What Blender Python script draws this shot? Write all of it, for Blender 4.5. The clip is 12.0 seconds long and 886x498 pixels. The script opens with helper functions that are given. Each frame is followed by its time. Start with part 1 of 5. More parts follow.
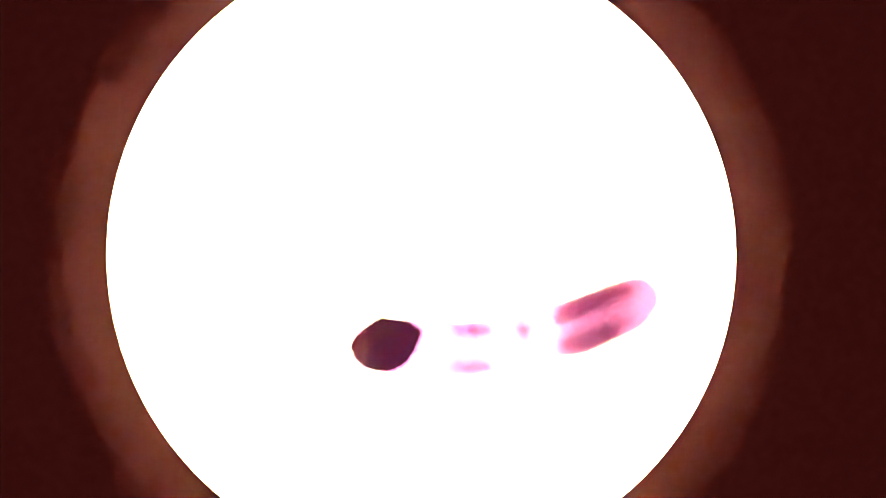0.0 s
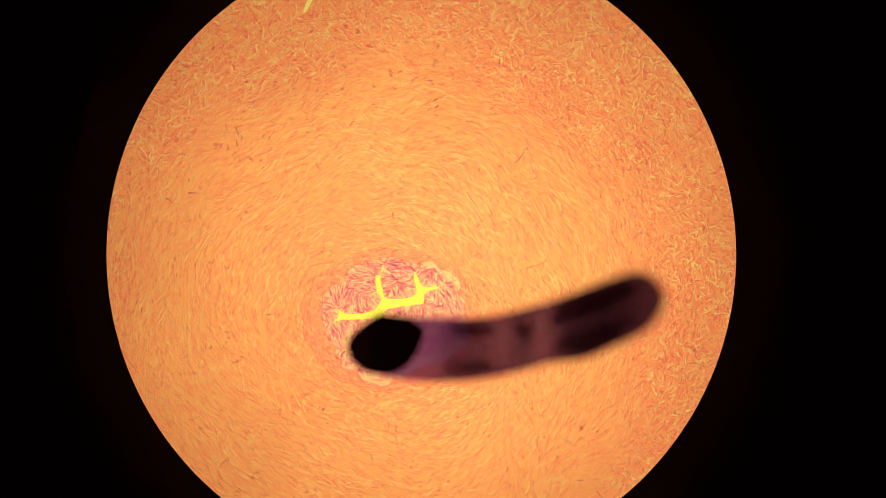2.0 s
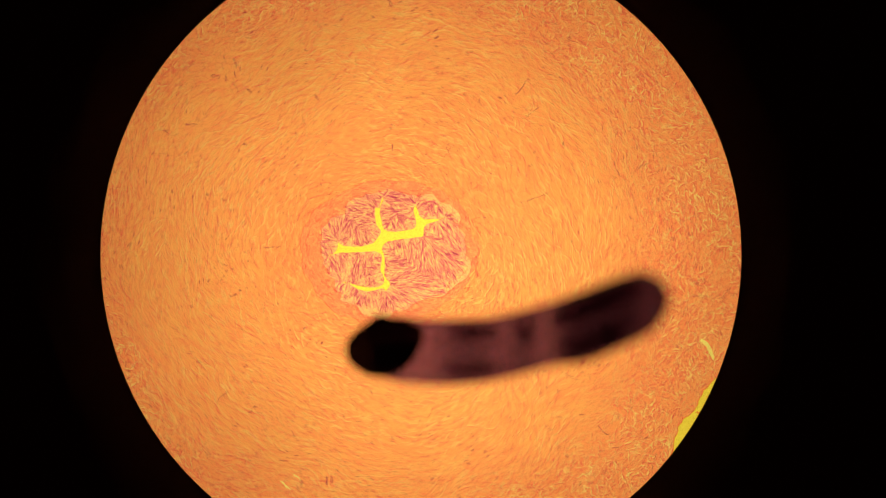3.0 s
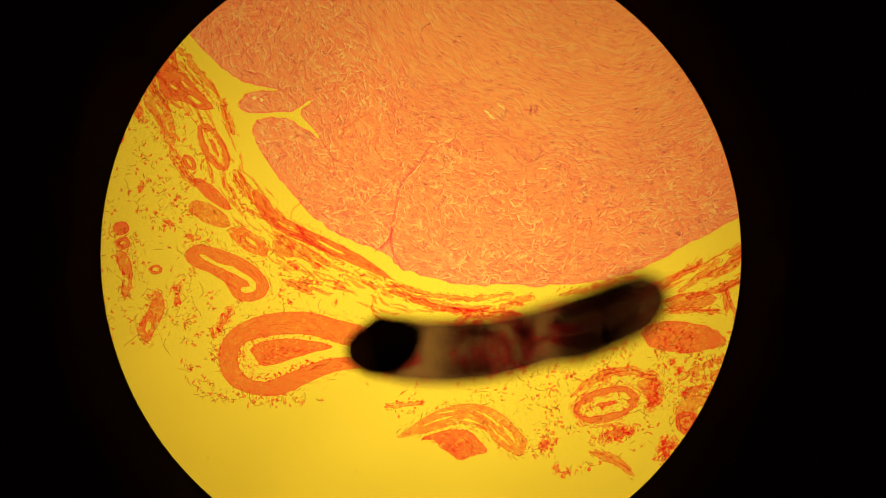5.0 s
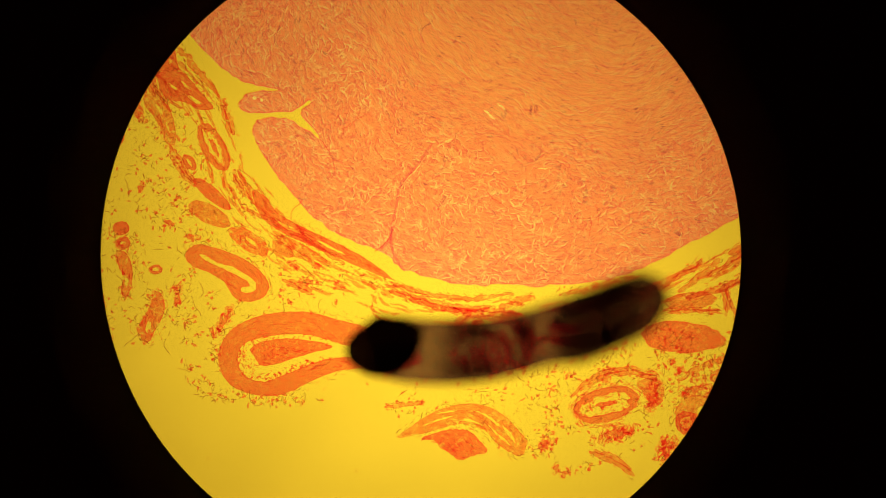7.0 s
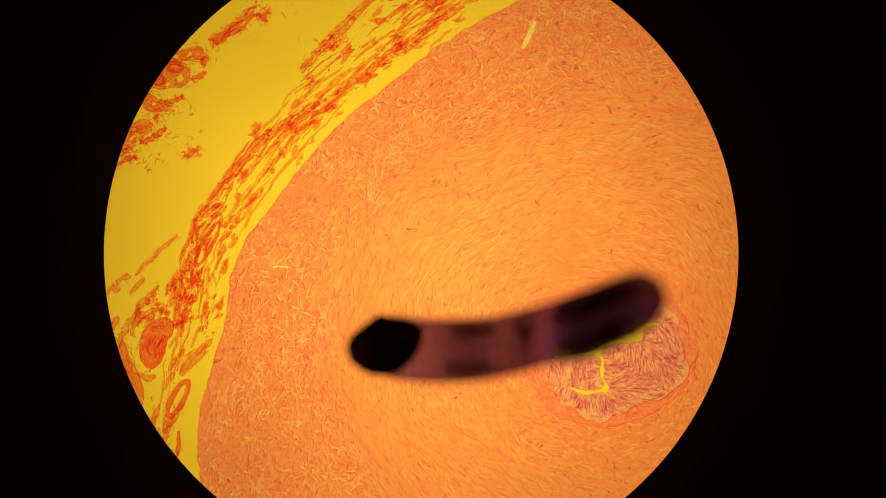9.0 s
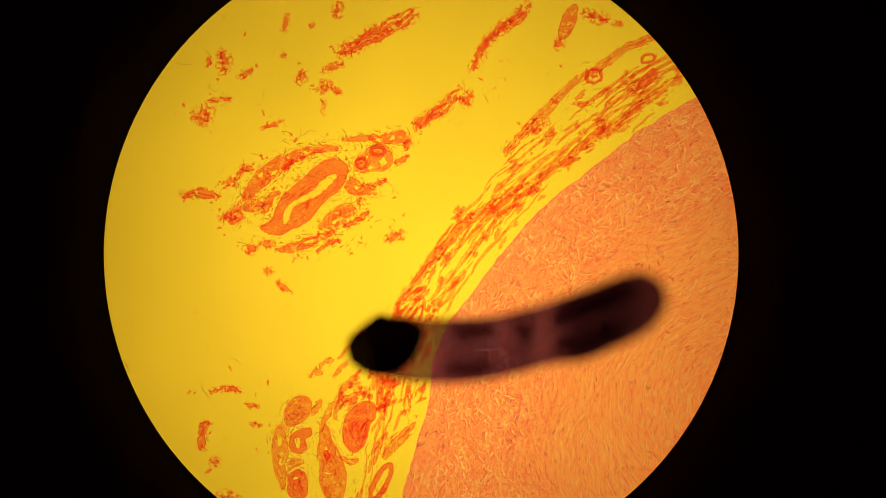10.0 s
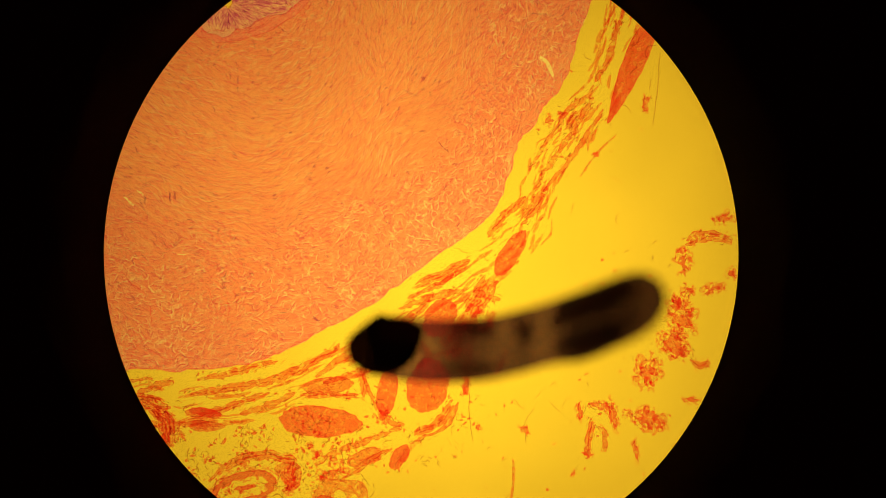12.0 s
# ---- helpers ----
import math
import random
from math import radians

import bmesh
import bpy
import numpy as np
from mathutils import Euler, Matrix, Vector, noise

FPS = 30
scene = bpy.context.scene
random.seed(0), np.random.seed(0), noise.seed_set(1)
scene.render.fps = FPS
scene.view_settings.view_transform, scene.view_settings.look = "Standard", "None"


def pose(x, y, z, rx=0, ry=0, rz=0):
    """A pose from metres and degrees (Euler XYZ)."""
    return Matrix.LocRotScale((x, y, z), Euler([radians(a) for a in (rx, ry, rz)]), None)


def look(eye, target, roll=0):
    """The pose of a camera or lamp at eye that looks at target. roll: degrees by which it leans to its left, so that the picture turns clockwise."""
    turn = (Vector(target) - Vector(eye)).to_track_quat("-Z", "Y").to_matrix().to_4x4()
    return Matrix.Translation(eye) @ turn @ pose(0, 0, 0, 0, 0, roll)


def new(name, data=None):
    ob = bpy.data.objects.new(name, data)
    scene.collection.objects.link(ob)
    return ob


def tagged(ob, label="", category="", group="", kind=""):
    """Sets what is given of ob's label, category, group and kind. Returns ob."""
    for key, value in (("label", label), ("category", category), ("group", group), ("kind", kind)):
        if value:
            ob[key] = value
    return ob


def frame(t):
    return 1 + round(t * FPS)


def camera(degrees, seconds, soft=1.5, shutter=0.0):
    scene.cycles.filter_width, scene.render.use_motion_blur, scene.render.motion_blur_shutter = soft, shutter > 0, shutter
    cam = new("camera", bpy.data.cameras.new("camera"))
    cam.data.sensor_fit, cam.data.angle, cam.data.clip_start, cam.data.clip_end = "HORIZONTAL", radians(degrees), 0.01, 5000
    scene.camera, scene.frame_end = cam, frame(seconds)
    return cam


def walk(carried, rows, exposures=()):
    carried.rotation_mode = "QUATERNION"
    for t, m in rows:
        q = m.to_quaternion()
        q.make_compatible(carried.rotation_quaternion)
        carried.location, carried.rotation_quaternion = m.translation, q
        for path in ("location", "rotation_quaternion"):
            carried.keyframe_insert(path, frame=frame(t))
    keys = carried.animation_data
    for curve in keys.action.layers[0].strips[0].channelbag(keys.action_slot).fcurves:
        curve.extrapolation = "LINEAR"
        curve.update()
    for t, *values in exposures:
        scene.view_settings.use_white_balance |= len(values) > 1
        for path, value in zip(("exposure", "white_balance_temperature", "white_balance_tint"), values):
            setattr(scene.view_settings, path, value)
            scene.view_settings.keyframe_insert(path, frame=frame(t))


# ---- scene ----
# One picture unit (u right, v down, as seen through the eyepiece) is K metres at the
# apparent size of the image: 100 times enlarged, seen at the usual 250 mm.
K = 0.00016
AXIS_U, AXIS_V = 784.0, 441.0
EYE = 0.25


def at(u, v, z=0.0):
    return Vector(((u - AXIS_U) * K, (AXIS_V - v) * K, z))


# ---- camera ----
cam = camera(53.3, 12.0, soft=0.7)
cam.data.dof.use_dof = True
cam.data.dof.focus_distance = 0.2508
cam.data.dof.aperture_fstop = 1.5
HEIGHTS = [(0.0, 0.2543), (2.6, 0.2543), (2.8, 0.2500), (6.1, 0.2502), (6.4, 0.2495), (6.6, 0.2495), (6.9, 0.2502), (7.0, 0.2502), (7.2, 0.2524), (12.0, 0.2524)]
EXPOSURES = [(0.0, 6.2, 3700, 12), (0.4, 4.1, 3600, 12), (0.5, 3.5, 3600, 12), (0.8, 1.95, 3550, 12), (1.0, 1.38, 3550, 12), (1.2, 0.85, 3900, 14), (1.5, 0.54, 4300, 16),
             (2.0, 0.37, 4600, 6), (2.5, 0.27, 4900, 0), (3.2, 0.18, 5250, 3), (4.8, 0.0, 6000, 10), (7.2, 0.0, 6000, 10), (9.0, 0.06, 6450, 14), (9.5, 0.0, 6420, 12), (10.3, -0.04, 6460, 13), (11.0, -0.06, 6600, 19), (12.0, -0.02, 6680, 19)]
walk(cam, [(t, pose(0, 0, h)) for t, h in HEIGHTS], EXPOSURES)

# ---- world and lamp ----
# red fill added all round so the black stop shows faintly brown
world = bpy.data.worlds.new("red_fill")
world.use_nodes = True
world.node_tree.nodes["Background"].inputs[0].default_value = (1.0, 0.11, 0.03, 1)
world.node_tree.nodes["Background"].inputs[1].default_value = 0.10
scene.world = world
scene.cycles.transparent_max_bounces = 48

lamp_data = bpy.data.lights.new("condenser_lamp", "AREA")
lamp_data.shape, lamp_data.size = "DISK", 0.06
lamp_data.energy = 0.550
lamp_data.color = (1.0, 0.648, 0.072)
lamp = new("condenser_lamp", lamp_data)
lamp.matrix_world = look((-0.001, -0.010, -0.26), (-0.003, -0.010, 0.0))


# ---- materials ----
class Nodes:
    """A small writer of node trees."""

    def __init__(self, name):
        self.mat = bpy.data.materials.new(name)
        self.mat.use_nodes = True
        self.tree = self.mat.node_tree
        self.tree.nodes.clear()
        self.out = self.tree.nodes.new("ShaderNodeOutputMaterial")

    def add(self, kind, **sockets):
        node = self.tree.nodes.new("ShaderNode" + kind)
        for key, value in sockets.items():
            self.put(node, key, value)
        return node

    def put(self, node, key, value):
        socket = node.inputs[int(key[1:])] if key[0] == "i" and key[1:].isdigit() else node.inputs[key]
        if isinstance(value, bpy.types.NodeSocket):
            self.tree.links.new(value, socket)
        else:
            socket.default_value = value

    def math(self, op, a, b=0.0, c=0.0):
        node = self.add("Math", i0=a, i1=b, i2=c)
        node.operation = op
        return node.outputs[0]

    def vec(self, op, a, b=(0, 0, 0)):
        node = self.add("VectorMath", i0=a, i1=b)
        node.operation = op
        return node.outputs["Value"] if op == "LENGTH" else node.outputs[0]

    def noise(self, vector, scale, detail=2.0, rough=0.5, twist=0.0):
        return self.add("TexNoise", Vector=vector, Scale=scale, Detail=detail, Roughness=rough, Distortion=twist).outputs["Fac"]

    def ramp(self, fac, low, high, a=0.0, b=1.0):
        return self.add("MapRange", i0=fac, i1=low, i2=high, i3=a, i4=b).outputs[0]

    def mix(self, fac, a, b):
        node = self.tree.nodes.new("ShaderNodeMix")
        node.data_type = "RGBA"
        for index, value in ((0, fac), (6, a), (7, b)):
            if isinstance(value, bpy.types.NodeSocket):
                self.tree.links.new(value, node.inputs[index])
            else:
                node.inputs[index].default_value = value if index == 0 else (*value, 1)
        return node.outputs[2]

    def stained(self, colour, gloss=0.012, rough=0.5):
        """Thin stained matter: light passes, tinted half at each of its two faces; a trace is scattered."""
        clear = self.add("BsdfTransparent", Color=self.add("Gamma", Color=colour, Gamma=0.5).outputs[0])
        skin = self.add("BsdfPrincipled", Roughness=rough)
        self.put(skin, "Base Color", colour)
        both = self.add("MixShader", Fac=gloss, i1=clear.outputs[0], i2=skin.outputs[0])
        self.tree.links.new(both.outputs[0], self.out.inputs[0])
        return self.mat

    def place(self):
        return self.add("TexCoord").outputs["Object"]


LUMEN = at(1045, -211)


def stain(name, pale, deep, grain=420.0, blotch=60.0, gaps=0.0, rim=0.35, torn=0.60, specks=0.45, lines=0.5):
    """A stained tissue with cell-sized grain, winding pale clefts with a dark side, specks of nuclei, bright gaps and larger uneven uptake of the dye; each piece a shade of its own."""
    n = Nodes(name)
    p = n.place()
    fine = n.ramp(n.noise(p, grain * 1.3, 3.0, 0.6, 0.6), 0.35, 0.66)
    wide = n.ramp(n.noise(p, blotch, 2.0), 0.3, 0.7)
    own = n.add("ObjectInfo").outputs["Random"]
    isle = n.add("NewGeometry").outputs["Random Per Island"]
    f = n.math("MULTIPLY_ADD", fine, 0.4, n.math("MULTIPLY", wide, 0.3))
    f = n.math("ADD", f, n.math("MULTIPLY_ADD", own, 0.15, n.math("MULTIPLY", isle, 0.15)))
    colour = n.mix(f, pale, deep)
    dark = (deep[0] * 0.86, deep[1] * 0.55, deep[2] * 0.8)
    cleft = n.noise(p, grain * 1.1, 2.0, 0.55, 1.2)
    on = n.ramp(n.noise(p, grain * 0.7, 1.0), 0.40, 0.52)
    side = n.ramp(n.math("ABSOLUTE", n.math("SUBTRACT", cleft, 0.565)), 0.008, 0.035, rim, 0.0)
    colour = n.mix(n.math("MULTIPLY", side, on), colour, dark)
    cell = n.add("TexVoronoi", Vector=n.vec("ADD", p, n.vec("MULTIPLY", n.add("TexNoise", Vector=p, Scale=300.0).outputs["Color"], (0.002, 0.002, 0.0))), Scale=grain * 1.6)
    own_cell = n.add("SeparateColor", Color=cell.outputs["Color"]).outputs[0]
    spot = n.math("MULTIPLY", n.ramp(cell.outputs["Distance"], 0.14, 0.26, specks, 0.0), n.ramp(own_cell, 0.35, 0.6))
    colour = n.mix(spot, colour, (dark[0] * 0.8, dark[1] * 0.8, dark[2]))
    slit = n.ramp(n.math("ABSOLUTE", n.math("SUBTRACT", cleft, 0.5)), 0.012, 0.04, lines, 0.0)
    colour = n.mix(n.math("MULTIPLY", slit, on), colour, (1.0, 0.80, 1.0))
    if gaps:
        h = n.noise(p, grain * 1.7, 2.0, 0.55, 0.9)
        colour = n.mix(n.ramp(h, torn, torn + 0.03, 0.0, gaps), colour, (1.0, 0.97, 1.0))
    return n.stained(colour)


def muscle_material():
    n = Nodes("stained_smooth_muscle")
    p = n.place()
    d = n.vec("SUBTRACT", p, tuple(LUMEN))
    warp = n.noise(p, 26.0, 2.0)
    warp2 = n.noise(p, 95.0, 2.0)
    xyz = n.add("SeparateXYZ", i0=d)
    r0 = n.vec("LENGTH", d)
    r = n.math("ADD", r0, n.math("MULTIPLY_ADD", warp, 0.046, n.math("MULTIPLY", warp2, 0.010)))
    turn = n.math("ARCTAN2", xyz.outputs[1], xyz.outputs[0])
    arc = n.math("MULTIPLY", turn, 0.055)
    polar = n.add("CombineXYZ", i0=n.math("MULTIPLY", r, 4.0), i1=arc, i2=0.0).outputs[0]

    bound = n.math("ADD", r0, n.math("MULTIPLY_ADD", n.noise(p, 16.0, 2.0), 0.05, -0.025))
    layer = n.ramp(bound, 0.066, 0.082)
    swirl = n.math("MULTIPLY_ADD", n.noise(p, 40.0, 2.0), 4.0, -2.0)
    grain_way = n.math("ADD", n.math("ADD", turn, math.pi / 2), swirl)

    bend = n.add("TexNoise", Vector=p, Scale=420.0, Detail=1.0)
    curl = n.vec("MULTIPLY", n.vec("SUBTRACT", bend.outputs["Color"], (0.5, 0.5, 0.5)), (0.0022, 0.0022, 0.0))
    winding = n.vec("ADD", p, curl)
    straighter = n.vec("ADD", p, n.vec("MULTIPLY", curl, (0.3, 0.3, 0.0)))
    bundle = n.ramp(n.noise(polar, 46.0, 3.0, 0.6, 0.3), 0.42, 0.66)

    def dashes(scale, half, thick, shift, loose, few, line=winding):
        """Short curved gaps between bundles of fibres, one to a cell, and the dark rim that each has on one side."""
        here = n.vec("ADD", line, (shift, shift * 0.7, 0.0))
        cell = n.add("TexVoronoi", Vector=here, Scale=scale)
        cell.voronoi_dimensions = "2D"
        own = n.add("SeparateColor", Color=cell.outputs["Color"])
        away = n.add("SeparateXYZ", i0=n.vec("SUBTRACT", here, cell.outputs["Position"]))
        way = n.math("ADD", grain_way, n.math("MULTIPLY", n.math("SUBTRACT", own.outputs[0], 0.5), loose))
        c, s = n.math("COSINE", way), n.math("SINE", way)
        x = n.math("ADD", n.math("MULTIPLY", away.outputs[0], c), n.math("MULTIPLY", away.outputs[1], s))
        y = n.math("SUBTRACT", n.math("MULTIPLY", away.outputs[1], c), n.math("MULTIPLY", away.outputs[0], s))
        y = n.math("ADD", y, n.math("MULTIPLY", n.math("MULTIPLY", x, x), n.math("MULTIPLY_ADD", own.outputs[1], 0.7 / half, -0.35 / half)))
        ends = n.math("MULTIPLY", n.ramp(n.math("ABSOLUTE", x), half * 0.55, half, 1.0, 0.0), n.ramp(own.outputs[2], few, few + 0.3))
        pale = n.math("MULTIPLY", n.ramp(n.math("ABSOLUTE", y), thick * 0.6, thick * 1.5, 1.0, 0.0), ends)
        dark = n.math("MULTIPLY", n.ramp(n.math("ABSOLUTE", n.math("ADD", y, thick * 2.1)), thick * 0.4, thick * 1.3, 1.0, 0.0), ends)
        return pale, dark
    loose = n.math("MULTIPLY_ADD", layer, 1.8, 1.0)
    def worms(scale, width, mask, shift, few=0.44):
        """Long winding gaps, broken into lengths, with a dark line along one side."""
        here = n.vec("ADD", p, (shift, -shift, 0.0))
        w = n.noise(here, scale, 1.5, 0.5, 1.1)
        on = n.ramp(n.noise(here, mask, 1.0, 0.5, 0.8), few, few + 0.08)
        pale = n.math("MULTIPLY", n.ramp(n.math("ABSOLUTE", n.math("SUBTRACT", w, 0.5)), width * 0.5, width, 1.0, 0.0), on)
        dark = n.math("MULTIPLY", n.ramp(n.math("ABSOLUTE", n.math("SUBTRACT", w, 0.5 + width * 1.7)), width * 0.3, width * 0.9, 1.0, 0.0), on)
        return pale, dark
    first = dashes(430.0, 0.0014, 0.00014, 0.0, loose, 0.2)
    extra = dashes(560.0, 0.0010, 0.00012, 0.057, loose, 0.35)
    second = worms(330.0, 0.024, 230.0, 0.013, 0.50)
    third = worms(430.0, 0.028, 280.0, 0.029, 0.52)
    calm = n.math("ADD", r0, n.math("MULTIPLY_ADD", warp, 0.022, n.math("MULTIPLY", warp2, 0.005)))
    flame = n.add("CombineXYZ", i0=n.math("MULTIPLY", calm, 3.6), i1=n.math("MULTIPLY", arc, 0.5), i2=0.0).outputs[0]
    lengthwise = n.ramp(n.noise(flame, 400.0, 2.0, 0.5, 0.5), 0.54, 0.63, 0.0, 0.75)
    inner = lengthwise, n.ramp(n.noise(n.vec("ADD", flame, (-0.0006, 0.0, 0.0)), 400.0, 2.0, 0.5, 0.5), 0.55, 0.64, 0.0, 0.5)
    small = dashes(380.0, 0.0017, 0.00013, 0.083, 1.0, 0.3, straighter)
    long = dashes(170.0, 0.0032, 0.00015, 0.041, 0.5, 0.4, straighter)
    patch = n.ramp(n.noise(p, 55.0, 3.0, 0.6), 0.36, 0.60, 0.55, 1.2)
    outer_force = n.math("MULTIPLY", n.math("MULTIPLY_ADD", layer, 0.95, 0.10), patch)
    inner_force = n.math("MULTIPLY", n.math("MULTIPLY_ADD", layer, -0.15, 0.58), patch)

    def both(k):
        out = n.math("MULTIPLY", n.math("MAXIMUM", n.math("MAXIMUM", first[k], extra[k]), n.math("MAXIMUM", second[k], third[k])), outer_force)
        deep = n.math("MULTIPLY", n.math("MAXIMUM", inner[k], n.math("MAXIMUM", small[k], long[k])), n.math("MULTIPLY", inner_force, (1.0, 0.55)[k]))
        return n.math("MAXIMUM", out, deep)
    pale, dark = both(0), both(1)
    seam = n.ramp(n.math("ABSOLUTE", n.math("SUBTRACT", n.noise(p, 240.0, 2.0, 0.55, 1.3), 0.5)), 0.004, 0.018, 0.8, 0.0)
    seam = n.math("MULTIPLY", n.math("MULTIPLY", seam, n.math("MULTIPLY_ADD", layer, 0.75, 0.25)), patch)
    dark = n.math("MAXIMUM", dark, seam)
    streak = n.ramp(n.noise(polar, 240.0, 3.0, 0.6, 0.5), 0.36, 0.64)
    wide = n.ramp(n.noise(p, 22.0, 2.0), 0.3, 0.7)
    fine = n.ramp(n.noise(p, 520.0, 2.0, 0.6, 0.5), 0.3, 0.7)
    base = n.mix(n.math("MULTIPLY_ADD", wide, 0.2, n.math("MULTIPLY_ADD", layer, 0.5, n.math("MULTIPLY_ADD", fine, 0.15, n.math("MULTIPLY", streak, 0.4)))), (1.0, 0.555, 0.57), (1.0, 0.395, 0.53))
    base = n.mix(n.math("MULTIPLY", bundle, 0.25), base, (1.0, 0.36, 0.50))
    base = n.mix(n.math("MINIMUM", n.math("MULTIPLY", dark, 1.7), 1.0), base, (0.90, 0.20, 0.45))
    near = n.ramp(n.math("ADD", r0, n.math("MULTIPLY_ADD", warp2, 0.012, -0.006)), 0.023, 0.042, 0.55, 0.0)
    base = n.mix(near, base, (1.0, 0.36, 0.50))
    nuclei = n.add("TexVoronoi", Vector=polar, Scale=330.0)
    dots = n.math("MULTIPLY", n.ramp(nuclei.outputs["Distance"], 0.12, 0.22, 1.0, 0.0), n.ramp(n.add("SeparateColor", Color=nuclei.outputs["Color"]).outputs[0], 0.32, 0.6, 0.0, 0.8))
    base = n.mix(dots, base, (0.55, 0.12, 0.6))
    return n.stained(n.mix(pale, base, (1.0, 0.83, 0.95)))


MUSCLE = muscle_material()
FIBRE = stain("stained_muscle_fibre", (1.0, 0.84, 1.0), (0.97, 0.58, 0.96), specks=0.3, lines=0.0, rim=0.2)
STRAND = stain("eosin_red_connective_tissue", (1.0, 0.54, 0.64), (0.99, 0.37, 0.60), 400.0, gaps=0.9, rim=0.8, torn=0.57, lines=0.8)
SHEATH = stain("pale_red_sheath_fibre", (1.0, 0.62, 0.62), (1.0, 0.45, 0.61), 400.0, gaps=0.8, rim=0.7, torn=0.58, lines=0.7)
SCRAP = stain("bright_red_tissue_scrap", (1.0, 0.42, 0.61), (1.0, 0.28, 0.56), 400.0, gaps=0.9, rim=0.55, torn=0.58, lines=0.7)
VESSEL = stain("pink_vessel_wall", (1.0, 0.37, 0.62), (0.97, 0.27, 0.62), 420.0, gaps=0.4, rim=0.5, torn=0.63, specks=0.4, lines=0.4)
NERVE = stain("orange_nerve_bundle", (1.0, 0.33, 0.62), (0.99, 0.23, 0.61), 460.0, gaps=0.6, rim=0.5, torn=0.61, lines=0.5)
RED_NERVE = stain("red_nerve_bundle", (1.0, 0.26, 0.60), (0.98, 0.18, 0.56), 460.0, gaps=0.5, torn=0.62)
PALE = stain("pale_nerve_bundle", (1.0, 0.48, 0.62), (0.96, 0.34, 0.62), 440.0, gaps=0.7, rim=0.7, torn=0.58, lines=0.7)
CORE = stain("red_vessel_content", (1.0, 0.32, 0.59), (0.99, 0.21, 0.50), 520.0, gaps=0.5, torn=0.61, rim=0.6)
MUCOSA = stain("pale_lilac_mucosa", (0.97, 0.68, 1.0), (0.90, 0.48, 1.0), 520.0, gaps=0.7, rim=0.4, torn=0.57)
PROPRIA = stain("pink_lamina_propria", (1.0, 0.39, 0.59), (1.0, 0.28, 0.59), 420.0, gaps=0.4, torn=0.62)
FOLD = stain("violet_epithelium", (0.94, 0.55, 0.98), (0.76, 0.36, 0.92), 500.0)
LOOSE = stain("olive_brown_loose_fibre", (0.82, 0.50, 0.50), (0.50, 0.24, 0.31), 500.0, lines=0.0)


def plain(name, colour, rough=0.6, grain=400.0, shine=0.5):
    n = Nodes(name)
    f = n.noise(n.place(), grain, 3.0)
    skin = n.add("BsdfPrincipled", Roughness=rough)
    n.put(skin, "Specular IOR Level", shine)
    n.put(skin, "Base Color", n.mix(f, colour, tuple(c * 0.6 for c in colour)))
    n.tree.links.new(skin.outputs[0], n.out.inputs[0])
    return n.mat


def glass_material():
    n = Nodes("clear_slide_glass")
    return n.stained((0.99, 0.99, 0.99, 1), 0.015, 0.05)


def diffuser_material():
    n = Nodes("frosted_diffuser")
    white = n.mix(n.noise(n.place(), 30.0, 2.0), (0.9, 0.9, 0.9), (0.8, 0.8, 0.8))
    t = n.add("BsdfTranslucent", Color=white)
    n.tree.links.new(t.outputs[0], n.out.inputs[0])
    return n.mat


BLACK = plain("black_anodised_metal", (0.018, 0.013, 0.012), 0.9, shine=0.05)
POINTER_BLACK = Nodes("almost_opaque_black_resin").stained((0.005, 0.0032, 0.005, 1), 0.02, 0.7)


# ---- mesh helpers ----
def part(name, bm, material, parent, label="", kind=""):
    mesh = bpy.data.meshes.new(name)
    bm.to_mesh(mesh)
    bm.free()
    return link(name, mesh, material, parent, label, kind)


def link(name, mesh, material, parent, label="", kind=""):
    mesh.materials.clear()
    mesh.materials.append(material)
    ob = new(name, mesh)
    ob.parent = parent
    return tagged(ob, label=label, kind=kind)


def filled(name, loops, z0, z1, bevel=0.0):
    """A slab between z0 and z1 with the first loop as outline and the others as openings; loops of (u, v)."""
    data = bpy.data.curves.new(name, "CURVE")
    data.dimensions, data.fill_mode, data.extrude = "2D", "BOTH", (z1 - z0) / 2 - bevel
    data.bevel_depth, data.bevel_resolution = bevel, 0
    for loop in loops:
        spline = data.splines.new("POLY")
        spline.points.add(len(loop) - 1)
        for point, (u, v) in zip(spline.points, loop):
            q = at(u, v)
            point.co = (q.x, q.y, 0, 1)
        spline.use_cyclic_u = True
    ob = bpy.data.objects.new(name, data)
    scene.collection.objects.link(ob)
    mesh = bpy.data.meshes.new_from_object(ob.evaluated_get(bpy.context.evaluated_depsgraph_get()))
    bpy.data.objects.remove(ob)
    bpy.data.curves.remove(data)
    bm = bmesh.new()
    bm.from_mesh(mesh)
    bmesh.ops.remove_doubles(bm, verts=bm.verts, dist=1e-7)
    bm.to_mesh(mesh)
    bm.free()
    mesh.transform(Matrix.Translation((0, 0, (z0 + z1) / 2)))
    return mesh


def smooth(points, steps=6, closed=True):
    """A Catmull-Rom curve through the points."""
    n, out = len(points), []
    for i in range(n if closed else n - 1):
        q = [points[(i + j) % n] if closed else points[min(max(i + j, 0), n - 1)] for j in (-1, 0, 1, 2)]
        for s in range(steps):
            t = s / steps
            out.append(tuple(0.5 * (2 * b + (c - a) * t + (2 * a - 5 * b + 4 * c - d) * t * t + (3 * b - a - 3 * c + d) * t ** 3)
                             for a, b, c, d in zip(*q)))
    return out if closed else out + [tuple(points[-1])]


